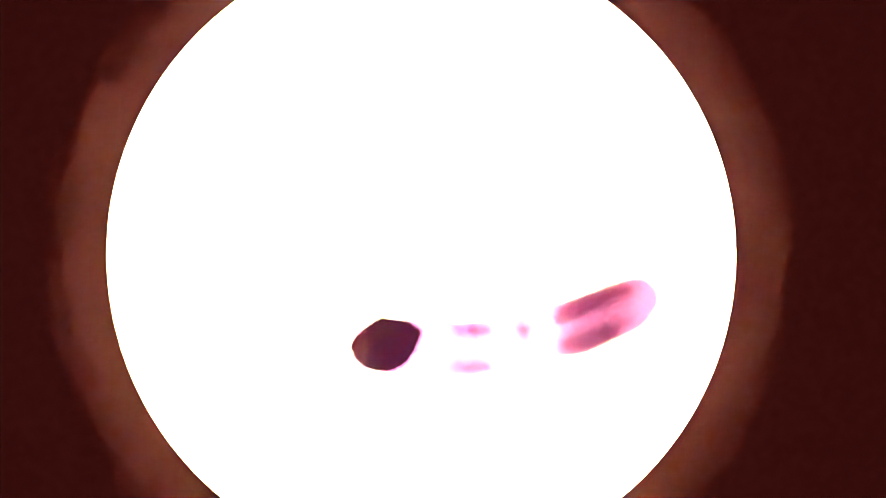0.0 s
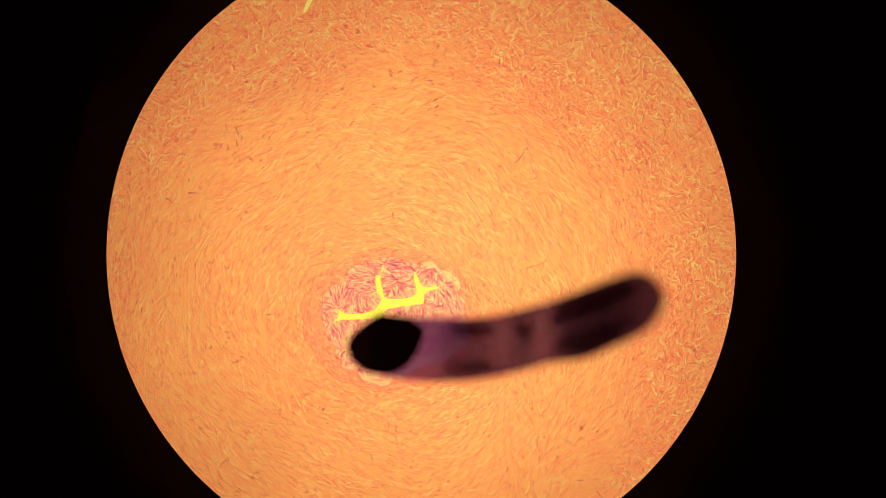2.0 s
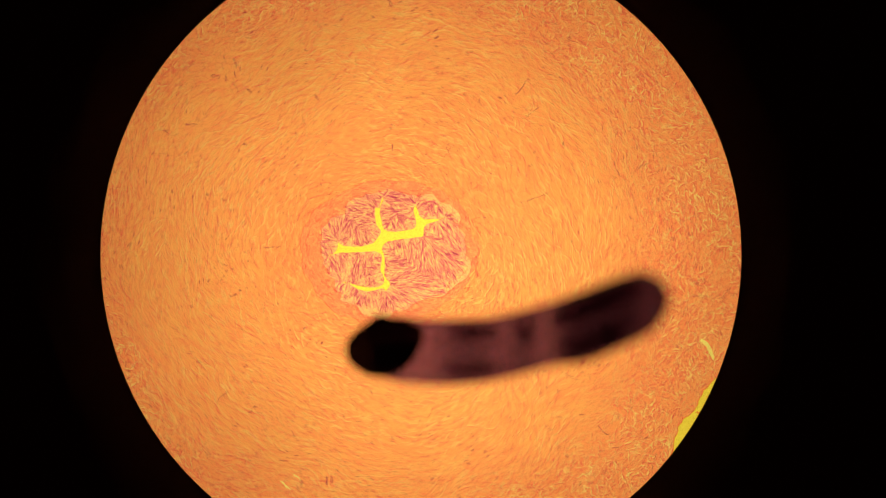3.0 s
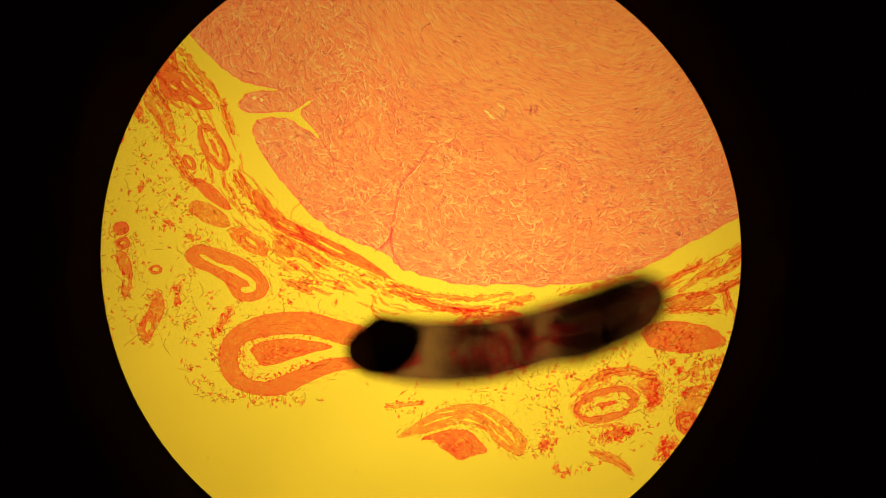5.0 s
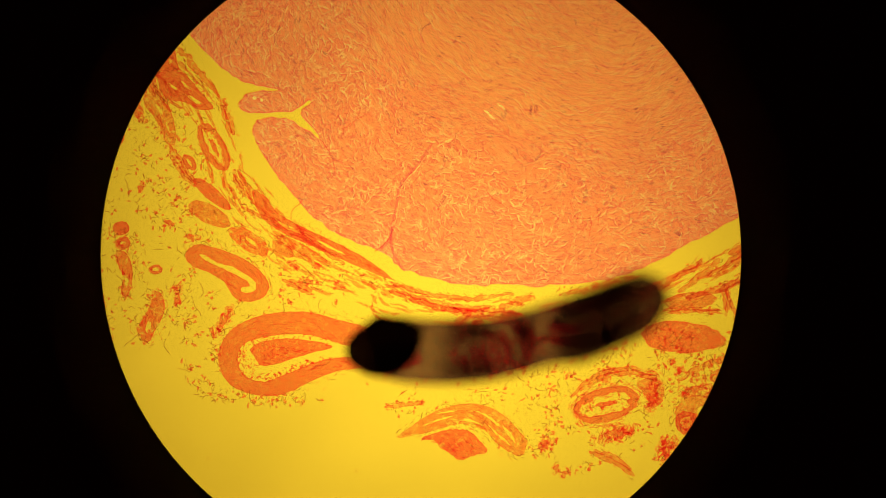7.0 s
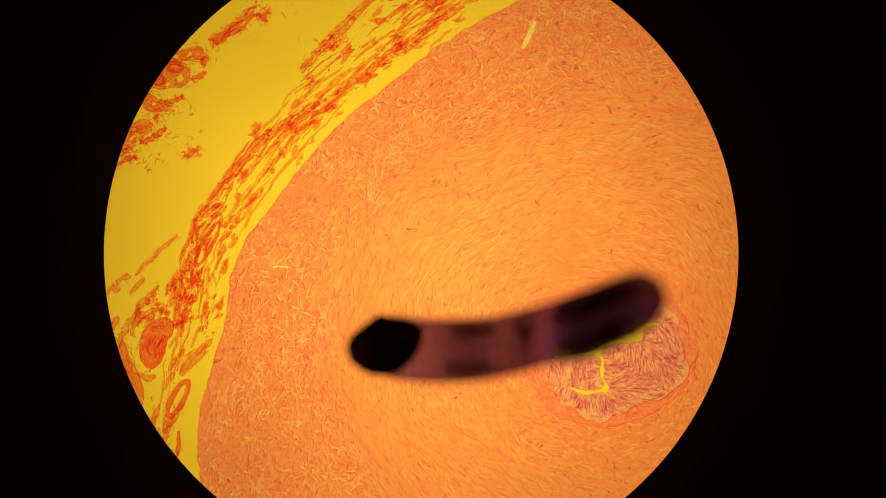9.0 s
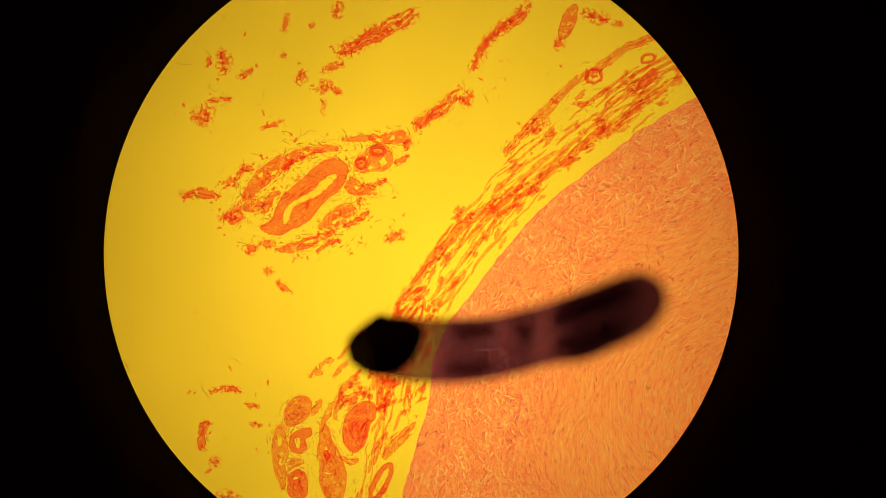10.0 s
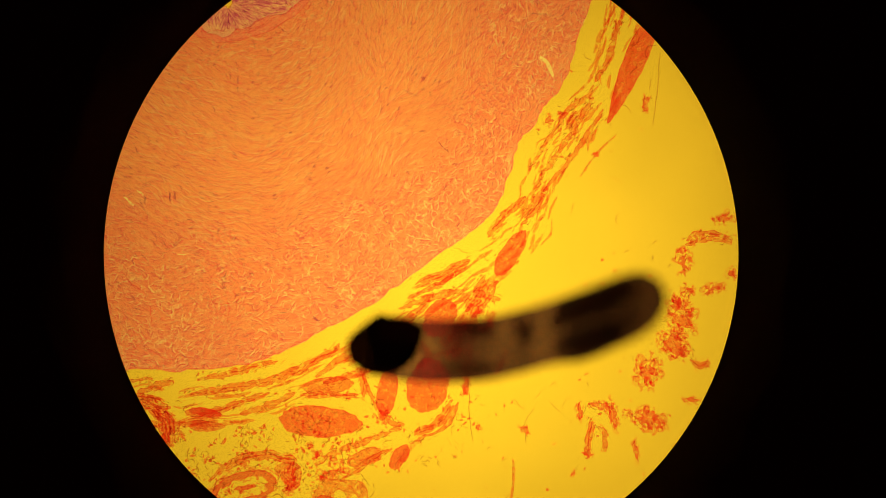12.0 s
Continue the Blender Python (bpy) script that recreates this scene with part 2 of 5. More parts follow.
def jag(loop, size, scale, seed=0.0):
    """The loop with an uneven, torn edge."""
    out = []
    for u, v in loop:
        w = noise.noise_vector(Vector((u / scale, v / scale, seed)))
        w2 = noise.noise_vector(Vector((u / scale * 3.1, v / scale * 3.1, seed + 9)))
        out.append((u + size * (w.x + 0.5 * w2.x), v + size * (w.y + 0.5 * w2.y)))
    return out


def oval(u, v, a, b, turn=0.0, n=28, rough=0.08, seed=0.0):
    """An uneven oval; turn in degrees, clockwise as seen."""
    c, s, out = math.cos(radians(turn)), math.sin(radians(turn)), []
    for i in range(n):
        f = 2 * math.pi * i / n
        w = 1 + rough * 2 * noise.noise(Vector((2 * math.cos(f), 2 * math.sin(f), seed + u * 0.01))) + rough * noise.noise(
            Vector((6 * math.cos(f), 6 * math.sin(f), seed)))
        x, y = a * w * math.cos(f), b * w * math.sin(f)
        out.append((u + c * x - s * y, v + s * x + c * y))
    return out


def dome(bm, loop, z0, height, inset=0.35):
    """A closed lens-like piece: outline below, smaller outline on top."""
    cu, cv = sum(p[0] for p in loop) / len(loop), sum(p[1] for p in loop) / len(loop)
    low = [bm.verts.new(at(u, v, z0)) for u, v in loop]
    mid = [bm.verts.new(at(u, v, z0 + height * 0.6)) for u, v in loop]
    top = [bm.verts.new(at(u + (cu - u) * inset, v + (cv - v) * inset, z0 + height)) for u, v in loop]
    n = len(loop)
    for i in range(n):
        j = (i + 1) % n
        bm.faces.new((low[j], low[i], mid[i], mid[j]))
        bm.faces.new((mid[j], mid[i], top[i], top[j]))
    bm.faces.new(top[::-1])
    bm.faces.new(low)


def ring(bm, outer, inner, z0, height):
    """A closed wall between two loops of equal length, rounded on top."""
    n = len(outer)
    mid = [((a[0] + b[0]) / 2, (a[1] + b[1]) / 2) for a, b in zip(outer, inner)]
    rows = [[bm.verts.new(at(u, v, z)) for u, v in loop] for loop, z in
            ((outer, z0), (outer, z0 + height * 0.6), (mid, z0 + height), (inner, z0 + height * 0.6), (inner, z0))]
    for a, b in zip(rows, rows[1:] + rows[:1]):
        for i in range(n):
            j = (i + 1) % n
            bm.faces.new((a[i], a[j], b[j], b[i]))


def rim(bm, loop, z, width=1.7, height=0.0002):
    """A thin raised seam along a closed loop."""
    n, rows = len(loop), []
    for i, (u, v) in enumerate(loop):
        a, b = loop[i - 1], loop[(i + 1) % n]
        le = math.hypot(b[0] - a[0], b[1] - a[1]) or 1.0
        du, dv = -(b[1] - a[1]) / le * width / 2, (b[0] - a[0]) / le * width / 2
        rows.append((bm.verts.new(at(u + du, v + dv, z)), bm.verts.new(at(u, v, z + height)), bm.verts.new(at(u - du, v - dv, z))))
    for a, b in zip(rows, rows[1:] + rows[:1]):
        bm.faces.new((a[0], b[0], b[1], a[1]))
        bm.faces.new((a[1], b[1], b[2], a[2]))


def ribbon(bm, line, width, z0, height, closed=True, taper=0.15):
    """A tapered strand with a raised back along a line of (u, v)."""
    n, rows = len(line), []
    for i, (u, v) in enumerate(line):
        a, b = line[max(i - 1, 0)], line[min(i + 1, n - 1)]
        du, dv = b[0] - a[0], b[1] - a[1]
        le = math.hypot(du, dv) or 1.0
        f = i / (n - 1)
        w = width * 0.5 * max(taper, math.sin(math.pi * (0.08 + 0.84 * f)) ** 0.6)
        du, dv = -dv / le * w, du / le * w
        rows.append((bm.verts.new(at(u + du, v + dv, z0)), bm.verts.new(at(u, v, z0 + height)), bm.verts.new(at(u - du, v - dv, z0))))
    for a, b in zip(rows, rows[1:]):
        bm.faces.new((a[0], b[0], b[1], a[1]))
        bm.faces.new((a[1], b[1], b[2], a[2]))
        if closed:
            bm.faces.new((a[2], b[2], b[0], a[0]))
    if closed:
        bm.faces.new(rows[0])
        bm.faces.new(rows[-1][::-1])


def disc(bm, radius, z0, z1, hole=0.0, centre=(0, 0), n=128, undercut=0.0):
    """A round plate or washer, in metres."""
    loops = []
    for r, z in ((radius, z0), (radius, z1)) + (((hole, z1), (hole + undercut, z0)) if hole else ()):
        loops.append([bm.verts.new((centre[0] + r * math.cos(2 * math.pi * i / n), centre[1] + r * math.sin(2 * math.pi * i / n), z)) for i in range(n)])
    pairs = list(zip(loops, loops[1:])) + ([(loops[-1], loops[0])] if hole else [])
    for a, b in pairs:
        for i in range(n):
            j = (i + 1) % n
            bm.faces.new((a[i], a[j], b[j], b[i]))
    if not hole:
        bm.faces.new(loops[0][::-1])
        bm.faces.new(loops[1])


# ---- microscope: diffuser, eyepiece ----
def build_diffuser():
    bm = bmesh.new()
    disc(bm, 0.30, -0.085, -0.080, n=96)
    mesh = bpy.data.meshes.new("lamp_diffuser")
    bm.to_mesh(mesh)
    bm.free()
    # the upper face alone scatters; the plate is one frosted sheet
    ob = new("lamp_diffuser", mesh)
    mesh.materials.append(diffuser_material())
    return tagged(ob, "round frosted glass diffuser glowing yellow under the slide", "diffuser")


CIRCLE = at(745.5, 451.0)


def build_eyepiece():
    eyepiece = tagged(new("eyepiece"), "black metal microscope eyepiece with round field stop and pointer", "eyepiece")
    # a plate dished like a shallow funnel; the flank is added to catch light from the bright opening as a halo
    bm = bmesh.new()
    r0 = 567.5 * K * 0.9848
    flank = [(r0 + 0.0004 + 0.018 * f, 0.0040 + 0.017 * (1 - (1 - f) ** 2.6)) for f in [k / 14 for k in range(15)]]
    profile = [(r0 + 0.0012, 0.0030), (r0, 0.0036)] + flank + [(0.299, 0.0212), (0.299, 0.0180), (r0 + 0.024, 0.0180)]
    rows = [[bm.verts.new((CIRCLE.x + r * math.cos(2 * math.pi * i / 192), CIRCLE.y + r * math.sin(2 * math.pi * i / 192), z)) for i in range(192)] for r, z in profile]
    for a, b in zip(rows, rows[1:] + rows[:1]):
        for i in range(192):
            j = (i + 1) % 192
            bm.faces.new((a[i], a[j], b[j], b[i]))
    bmesh.ops.recalc_face_normals(bm, faces=bm.faces)
    for face in bm.faces:
        face.smooth = True
    part("field_stop", bm, BLACK, eyepiece, "black round field stop with a sharp edge")
    bm = bmesh.new()
    disc(bm, 0.305, 0.0060, 0.40, 0.300, CIRCLE, 96)
    part("barrel", bm, BLACK, eyepiece)
    return eyepiece


UPPER = [(652, 578), (690, 560), (745, 564), (800, 565), (860, 562), (920, 550), (980, 533), (1040, 512), (1090, 493), (1132, 482), (1166, 492), (1184, 518)]
LOWER = [(645, 648), (672, 668), (720, 679), (790, 682), (860, 677), (920, 664), (980, 648), (1040, 640), (1100, 615), (1146, 592), (1173, 565), (1186, 534)]


def lifted(u, v, up):
    """A point of the pointer, up metres above the image, that covers (u, v)."""
    q = at(u, v) * ((EYE - up) / EYE)
    q.z = up
    return q


def pointer_height(u):
    return 0.035 + 0.014 * (u - 620) / 560


def pointer_material():
    """Amber-brown resin, clouded in cross bands; denser along its flanks at the thick end."""
    n = Nodes("clouded_wine_brown_resin")
    g = n.add("SeparateXYZ", i0=n.add("TexCoord").outputs["Generated"])
    wob = n.noise(n.place(), 70.0, 3.0, 0.6)
    along = n.math("ADD", g.outputs[0], n.math("MULTIPLY_ADD", wob, 0.06, -0.03))
    ramp = n.tree.nodes.new("ShaderNodeValToRGB")
    n.tree.links.new(along, ramp.inputs[0])
    ramp.color_ramp.interpolation = "B_SPLINE"
    stops = [(0.0, 0.26), (0.19, 0.26), (0.25, 0.19), (0.30, 0.11), (0.38, 0.10), (0.44, 0.15), (0.48, 0.18), (0.535, 0.075), (0.575, 0.14), (0.615, 0.23),
             (0.66, 0.034), (0.78, 0.022), (0.88, 0.034), (0.94, 0.08), (1.0, 0.05)]
    el = ramp.color_ramp.elements
    while len(el) < len(stops):
        el.new(0.5)
    for e, (x, d) in zip(el, stops):
        e.position = x
        # blue kept high in the colour stands in for light scattered over the pointer
        e.color = (d * 0.80, d * (0.45 + 0.3 * d), min(1.0, d * 2.0 + 0.02), 1)
    return n.stained(ramp.outputs[0], 0.02, 0.4)


def build_pointer(eyepiece):
    top, low = smooth(UPPER, 8, False), smooth(LOWER, 8, False)
    bm = bmesh.new()
    rows = []
    for i in range(len(top)):
        (ua, va), (ub, vb) = top[i], low[i]
        row = []
        for k in range(14):
            f = 2 * math.pi * k / 14
            s = 0.5 - 0.5 * math.cos(f)
            half = math.hypot(ub - ua, vb - va) * 0.5 * K
            u, v = ua + (ub - ua) * s, va + (vb - va) * s
            row.append(bm.verts.new(lifted(u, v, pointer_height(u) + math.sin(f) * half * 0.5)))
        rows.append(row)
    for a, b in zip(rows, rows[1:]):
        for k in range(14):
            m = (k + 1) % 14
            bm.faces.new((a[k], a[m], b[m], b[k]))
    bm.faces.new(rows[0])
    bm.faces.new(rows[-1][::-1])
    pointer = part("pointer", bm, pointer_material(), eyepiece, "clouded wine-brown translucent pointer with cross bands")
    dark = Nodes("dark_resin_core")
    dark = dark.stained((0.16, 0.11, 0.18, 1))
    for line, w in (([(975, 566), (1040, 545), (1085, 526), (1135, 510)], 32), ([(985, 618), (1040, 607), (1090, 586), (1120, 572)], 26), ([(800, 590), (840, 588), (880, 586)], 22),
                    ([(785, 652), (830, 655), (880, 648)], 18), ([(918, 575), (930, 590), (935, 606)], 26)):
        bm = bmesh.new()
        line = smooth(line, 5, False)
        rows = []
        for i, (u, v) in enumerate(line):
            (ua, va), (ub, vb) = line[max(i - 1, 0)], line[min(i + 1, len(line) - 1)]
            le = math.hypot(ub - ua, vb - va)
            half = w * 0.5 * max(0.15, math.sin(math.pi * (0.04 + 0.92 * i / (len(line) - 1))) ** 0.6)
            row = []
            for k in range(8):
                f = 2 * math.pi * k / 8
                x = math.cos(f) * half
                row.append(bm.verts.new(lifted(u - (vb - va) / le * x, v + (ub - ua) / le * x, pointer_height(u) + math.sin(f) * half * 0.3 * K)))
            rows.append(row)
        for a, b in zip(rows, rows[1:]):
            for k in range(8):
                bm.faces.new((a[k], a[(k + 1) % 8], b[(k + 1) % 8], b[k]))
        bm.faces.new(rows[0])
        bm.faces.new(rows[-1][::-1])
        part("core", bm, dark, pointer, "dark core inside the pointer")
    bm = bmesh.new()
    loop = smooth([(612, 610), (622, 594), (640, 578), (656, 566), (672, 557), (692, 562), (720, 565), (746, 582), (748, 602), (734, 632), (716, 654), (684, 668), (652, 665), (632, 654), (615, 636)], 3)
    n = len(loop)
    levels = ((0.75, -0.007), (1.0, -0.003), (1.0, 0.002), (0.7, 0.006))
    rings = [[bm.verts.new(lifted(680 + (u - 680) * f, 612 + (v - 612) * f, 0.034 + z)) for u, v in loop] for f, z in levels]
    for a, b in zip(rings, rings[1:]):
        for i in range(n):
            bm.faces.new((a[i], a[(i + 1) % n], b[(i + 1) % n], b[i]))
    bm.faces.new(rings[0][::-1])
    bm.faces.new(rings[-1])
    part("point", bm, POINTER_BLACK, pointer, "opaque black point")


# ---- slide ----
# outline of the muscle wall, clockwise from the two clefts at its lower left
CLEFTS = [(345, 72), (400, 125), (440, 148), (492, 158), (440, 166), (424, 185), (440, 198), (505, 199), (524, 193), (546, 180), (550, 185), (534, 201), (567, 247),
          (513, 213), (462, 211), (449, 228), (458, 258), (484, 304), (522, 347), (562, 390), (622, 425), (690, 452)]
LOWER_EDGE = [(704, 472), (760, 490), (830, 505), (900, 502), (960, 506), (1060, 496), (1125, 479), (1195, 444), (1295, 390), (1383, 325), (1463, 267), (1508, 232), (1531, 192),
              (1550, 140), (1562, 96), (1588, 68), (1606, 36), (1640, -4), (1658, -56), (1677, -112), (1696, -170)]
UPPER_EDGE = [(1722, -270), (1730, -400), (1685, -560), (1585, -720), (1450, -830), (1300, -890), (1150, -912), (1000, -888), (875, -832), (765, -772),
              (672, -702), (585, -634), (510, -555), (445, -470), (402, -410), (377, -350), (368, -270), (345, -195), (325, -120), (318, -45), (324, 20)]
MUSCLE_EDGE = CLEFTS + LOWER_EDGE + UPPER_EDGE


def build_slide():
    slide = tagged(new("microscope_slide"), "glass microscope slide with a stained tissue cross-section", "microscope slide")
    bm = bmesh.new()
    lo, hi = at(-2600, 2000), at(4400, -2200)
    bmesh.ops.create_cube(bm, size=1.0, matrix=Matrix.Translation(((lo.x + hi.x) / 2, (lo.y + hi.y) / 2, -0.0012)) @ Matrix.Diagonal((hi.x - lo.x, hi.y - lo.y, 0.002, 1)))
    bmesh.ops.bevel(bm, geom=bm.edges[:], offset=0.0004, segments=2, affect="EDGES")
    part("glass", bm, glass_material(), slide, "clear flat glass")
    build_muscle(slide)
    build_yellow_filter(slide)
    build_vessels(slide)
    build_adventitia(slide)
    return slide


def inward(loop):
    """Unit vectors from the points of a closed loop towards its inside."""
    out = []
    for i, (u, v) in enumerate(loop):
        a, b = loop[i - 1], loop[(i + 1) % len(loop)]
        le = math.hypot(b[0] - a[0], b[1] - a[1]) or 1.0
        x, y = -(b[1] - a[1]) / le, (b[0] - a[0]) / le
        out.append((x, y) if inside(u + x, v + y, loop) else (-x, -y))
    return out


def lumen_point(u, v):
    return (u + 330, v - 386)


def outline_of(lines):
    """The outline of a branching cleft is the union of ribbons; each is given as its centre line and width."""
    out = []
    for line, width in lines:
        line = smooth(line, 5, False)
        left, right = [], []
        n = len(line)
        for i, (u, v) in enumerate(line):
            a, b = line[max(i - 1, 0)], line[min(i + 1, n - 1)]
            le = math.hypot(b[0] - a[0], b[1] - a[1]) or 1
            w = width * (0.35 + 0.65 * math.sin(math.pi * (0.1 + 0.8 * i / (n - 1)))) / 2
            left.append((u - (b[1] - a[1]) / le * w, v + (b[0] - a[0]) / le * w))
            right.append((u + (b[1] - a[1]) / le * w, v - (b[0] - a[0]) / le * w))
        out.append(left + right[::-1])
    return out


# the star-shaped cleft, walked once round its rim
CLEFT = [(611, 185), (624, 174), (629, 156), (640, 165), (683, 163), (699, 149), (703, 140), (695, 127), (693, 99), (701, 97), (710, 82), (706, 99), (708, 123), (718, 139),
         (758, 135), (766, 127), (760, 103), (768, 91), (774, 106), (782, 117), (816, 117), (798, 127), (784, 133), (782, 151), (758, 155), (718, 161), (710, 173), (714, 187),
         (714, 218), (724, 234), (714, 248), (706, 244), (681, 249), (655, 240), (639, 230), (655, 232), (687, 238), (706, 234), (708, 222), (702, 208), (705, 187), (698, 179),
         (679, 179), (635, 181)]


def build_muscle(slide):
    rng = random.Random(3)
    edge = jag(smooth(MUSCLE_EDGE, 7), 4.0, 18.0)
    mucosa_rim = jag(oval(1050, -210, 158, 128, -8, 64, 0.05), 3, 20)
    crack = jag(outline_of([([(765, 254), (757, 272), (747, 286), (738, 300), (726, 311), (715, 324), (708, 346), (704, 372), (697, 402)], 2.0)])[0], 1.6, 9)
    lumens = [jag(oval(451, 174, 5, 4, 20, 14), 1.2, 4), jag(oval(463, 178, 5, 3.5, 60, 14), 1.2, 4)]
    slits = outline_of([([(920, -806), (908, -779), (897, -756)], 9)] + [([(450, -366), (466, -368), (482, -366)], 3)] + [([(1600, -54), (1614, -42), (1624, -18)], 8)] + [([(880, 183), (883, 187), (888, 189), (893, 194)], 4), ([(856, 196), (862, 199), (868, 206), (877, 211)], 5), ([(948, 297), (962, 299), (974, 297)], 2)])
    slits = [jag(loop, 1.6, 5) for loop in slits]
    muscle = link("muscle_wall", filled("muscle_wall", [edge, mucosa_rim, crack] + lumens + slits, 0.0, 0.0007), MUSCLE, slide,
                  "thick orange stained smooth muscle wall")
    bm = bmesh.new()
    rim(bm, edge, 0.0007, 2.8)
    for loop in [crack] + lumens:
        rim(bm, loop, 0.0007, 1.8)
    septum = bmesh.new()
    ribbon(septum, jag(smooth([(760, 258), (743, 286), (722, 311), (711, 324), (703, 348), (699, 374), (692, 404)], 6, False), 1.5, 8), 4.0, 0.0006, 0.0003, True, 0.5)
    for line in ([(694, 402), (690, 424), (680, 436), (664, 444)], [(694, 402), (692, 430), (700, 456), (716, 480)]):
        ribbon(septum, jag(smooth(line, 6, False), 1.5, 8), 5.0, 0.0006, 0.0003, True, 0.5)
    part("septum", septum, FIBRE, muscle, "thin septum beside the crack")
    for line in ([(567, 247), (578, 262), (588, 282), (592, 304), (586, 318)], [(536, 347), (531, 360), (519, 371), (514, 388)], [(697, 402), (690, 420), (676, 436), (662, 446)]):
        ribbon(bm, jag(smooth(line, 5, False), 1.5, 6), 1.7, 0.0006, 0.0003, True, 0.4)
    part("border", bm, SCRAP, muscle, "thin red border of the muscle wall")
    # dark seams that wander outwards between the bundles
    bm = bmesh.new()
    while len(bm.verts) < 7000:
        f, r = rng.uniform(0, 2 * math.pi), rng.uniform(560, 780)
        u, v = 1045 + r * math.cos(f), -211 + r * math.sin(f)
        way = f + rng.gauss(0, 0.5) + (math.pi / 2 if rng.random() < 0.35 else 0)
        line = []
        for k in range(rng.randrange(5, 15)):
            line.append((u, v))
            way += rng.gauss(0, 0.32)
            u, v = u + math.cos(way) * 6, v + math.sin(way) * 6
        if all(inside(*q, edge_coarse) for q in line):
            ribbon(bm, smooth(line, 3, False), rng.uniform(0.9, 1.7), 0.0006, 0.0003, True, 0.35)
    part("seam", bm, SHEATH, muscle, "thin dark seams between muscle bundles", "stuff")
    # fibres: close and streaming in the inner layer, few and turned every way in the outer one
    verts, faces = [], []
    cu, cv = 1045, -211
    v = -930.0
    while v < 520:
        u = 310.0
        while u < 1740:
            x0, y0 = u + rng.uniform(-4.5, 4.5), v + rng.uniform(-4.5, 4.5)
            u += 9.0
            f, r = math.atan2(y0 - cv, x0 - cu), math.hypot(x0 - cu, y0 - cv)
            if r < 150 and math.hypot((x0 - cu) / 165, (y0 - cv) / 132) < 1 or not inside(x0, y0, edge_coarse):
                continue
            depth = r + 130 * noise.noise(Vector((x0 / 210, y0 / 210, 6.0)))
            swirl = noise.noise(Vector((x0 / 230, y0 / 230, 4.0))) * 1.1 + noise.noise(Vector((x0 / 60, y0 / 60, 1.0))) * 0.6
            turn = f + math.pi / 2 + swirl
            if depth > 530:
                if rng.random() < 0.7:
                    continue
                turn += 1.5 * noise.noise(Vector((x0 / 90, y0 / 90, 8.0))) + rng.gauss(0, 0.35)
                le, w = rng.uniform(4.0, 9.0), rng.uniform(0.8, 2.0)
            else:
                if rng.random() < 0.3:
                    continue
                turn += rng.gauss(0, 0.22)
                le, w = rng.uniform(5, 15), rng.uniform(0.8, 1.9)
            bend = rng.uniform(-0.22, 0.22) * le
            c, s, base = math.cos(turn), math.sin(turn), len(verts)
            for x, y, z in ((-le, 0, 0), (-0.45 * le, 0.75 * bend - w, 0), (0.45 * le, 0.75 * bend - w, 0), (le, 0, 0), (0.45 * le, 0.75 * bend + w, 0), (-0.45 * le, 0.75 * bend + w, 0), (0, bend, 0.00025)):
                verts.append(at(x0 + c * x - s * y, y0 + s * x + c * y, 0.00072 + z))
            faces += [(base + k, base + (k + 1) % 6, base + 6) for k in range(6)]
        v += 9.0
    mesh = bpy.data.meshes.new("muscle_fibre")
    mesh.from_pydata(verts, [], faces)
    link("muscle_fibre", mesh, FIBRE, muscle, "close-set orange bundles of muscle fibres", "stuff")
    # mucosa with its star-shaped cleft
    cleft = star_cleft()
    folds = jag(oval(1054, -209, 132, 105, -10, 72, 0.10, 3.0), 5, 15)
    propria = link("lamina_propria", filled("lamina_propria", [mucosa_rim, folds], 0.0, 0.0008), PROPRIA, slide,
                   "pink layer round the violet lining")
    bm = bmesh.new()
    for i in range(420):
        f, r = rng.uniform(0, 2 * math.pi), rng.uniform(0.86, 1.12)
        curl_fibre(bm, rng, 1050 + 148 * r * math.cos(f), -210 + 118 * r * math.sin(f), math.atan2(118 * math.cos(f), -148 * math.sin(f)) + rng.gauss(0, 0.3), rng.uniform(5, 16), rng.uniform(1.0, 2.4), 0.0008)
    part("propria_fibre", bm, STRAND, propria, "fine pink fibres in rings", "stuff")
    mucosa = link("mucosa", filled("mucosa", [folds, cleft], 0.0, 0.0009), MUCOSA, slide,
                  "violet folded lining round a star-shaped cleft")
    bm = bmesh.new()
    for i in range(4200):
        f, r = rng.uniform(0, 2 * math.pi), math.sqrt(rng.random())
        u, v = 1054 + 132 * r * math.cos(f), cv + 106 * r * math.sin(f)
        if inside(u, v, cleft) or not inside(u, v, folds):
            continue
        near = min(cleft, key=lambda q: (q[0] - u) ** 2 + (q[1] - v) ** 2)
        d = math.hypot(near[0] - u, near[1] - v)
        if rng.random() < (d - 80) / 40 or noise.noise(Vector((u / 26, v / 26, 5.0))) < rng.uniform(-1.0, -0.25):
            continue
        way = math.atan2(near[1] - v, near[0] - u) + rng.gauss(0, 0.2)
        c, s, le = math.cos(way), math.sin(way), min(rng.uniform(3, 9), d * 0.9)
        ribbon(bm, [(u - c * le, v - s * le), (u + rng.uniform(-0.8, 0.8), v + rng.uniform(-0.8, 0.8)), (u + c * le, v + s * le)], rng.uniform(1.2, 2.8), 0.00088, 0.0003, False, 0.4)
    part("epithelial_cell", bm, FOLD, mucosa, "rows of tall lilac lining cells", "stuff")


def star_cleft():
    loop = jag([lumen_point(u, v) for u, v in smooth(CLEFT, 3)], 1.5, 8)
    return [(u + 2.3 * x, v + 2.3 * y) for (u, v), (x, y) in zip(loop, inward(loop))]


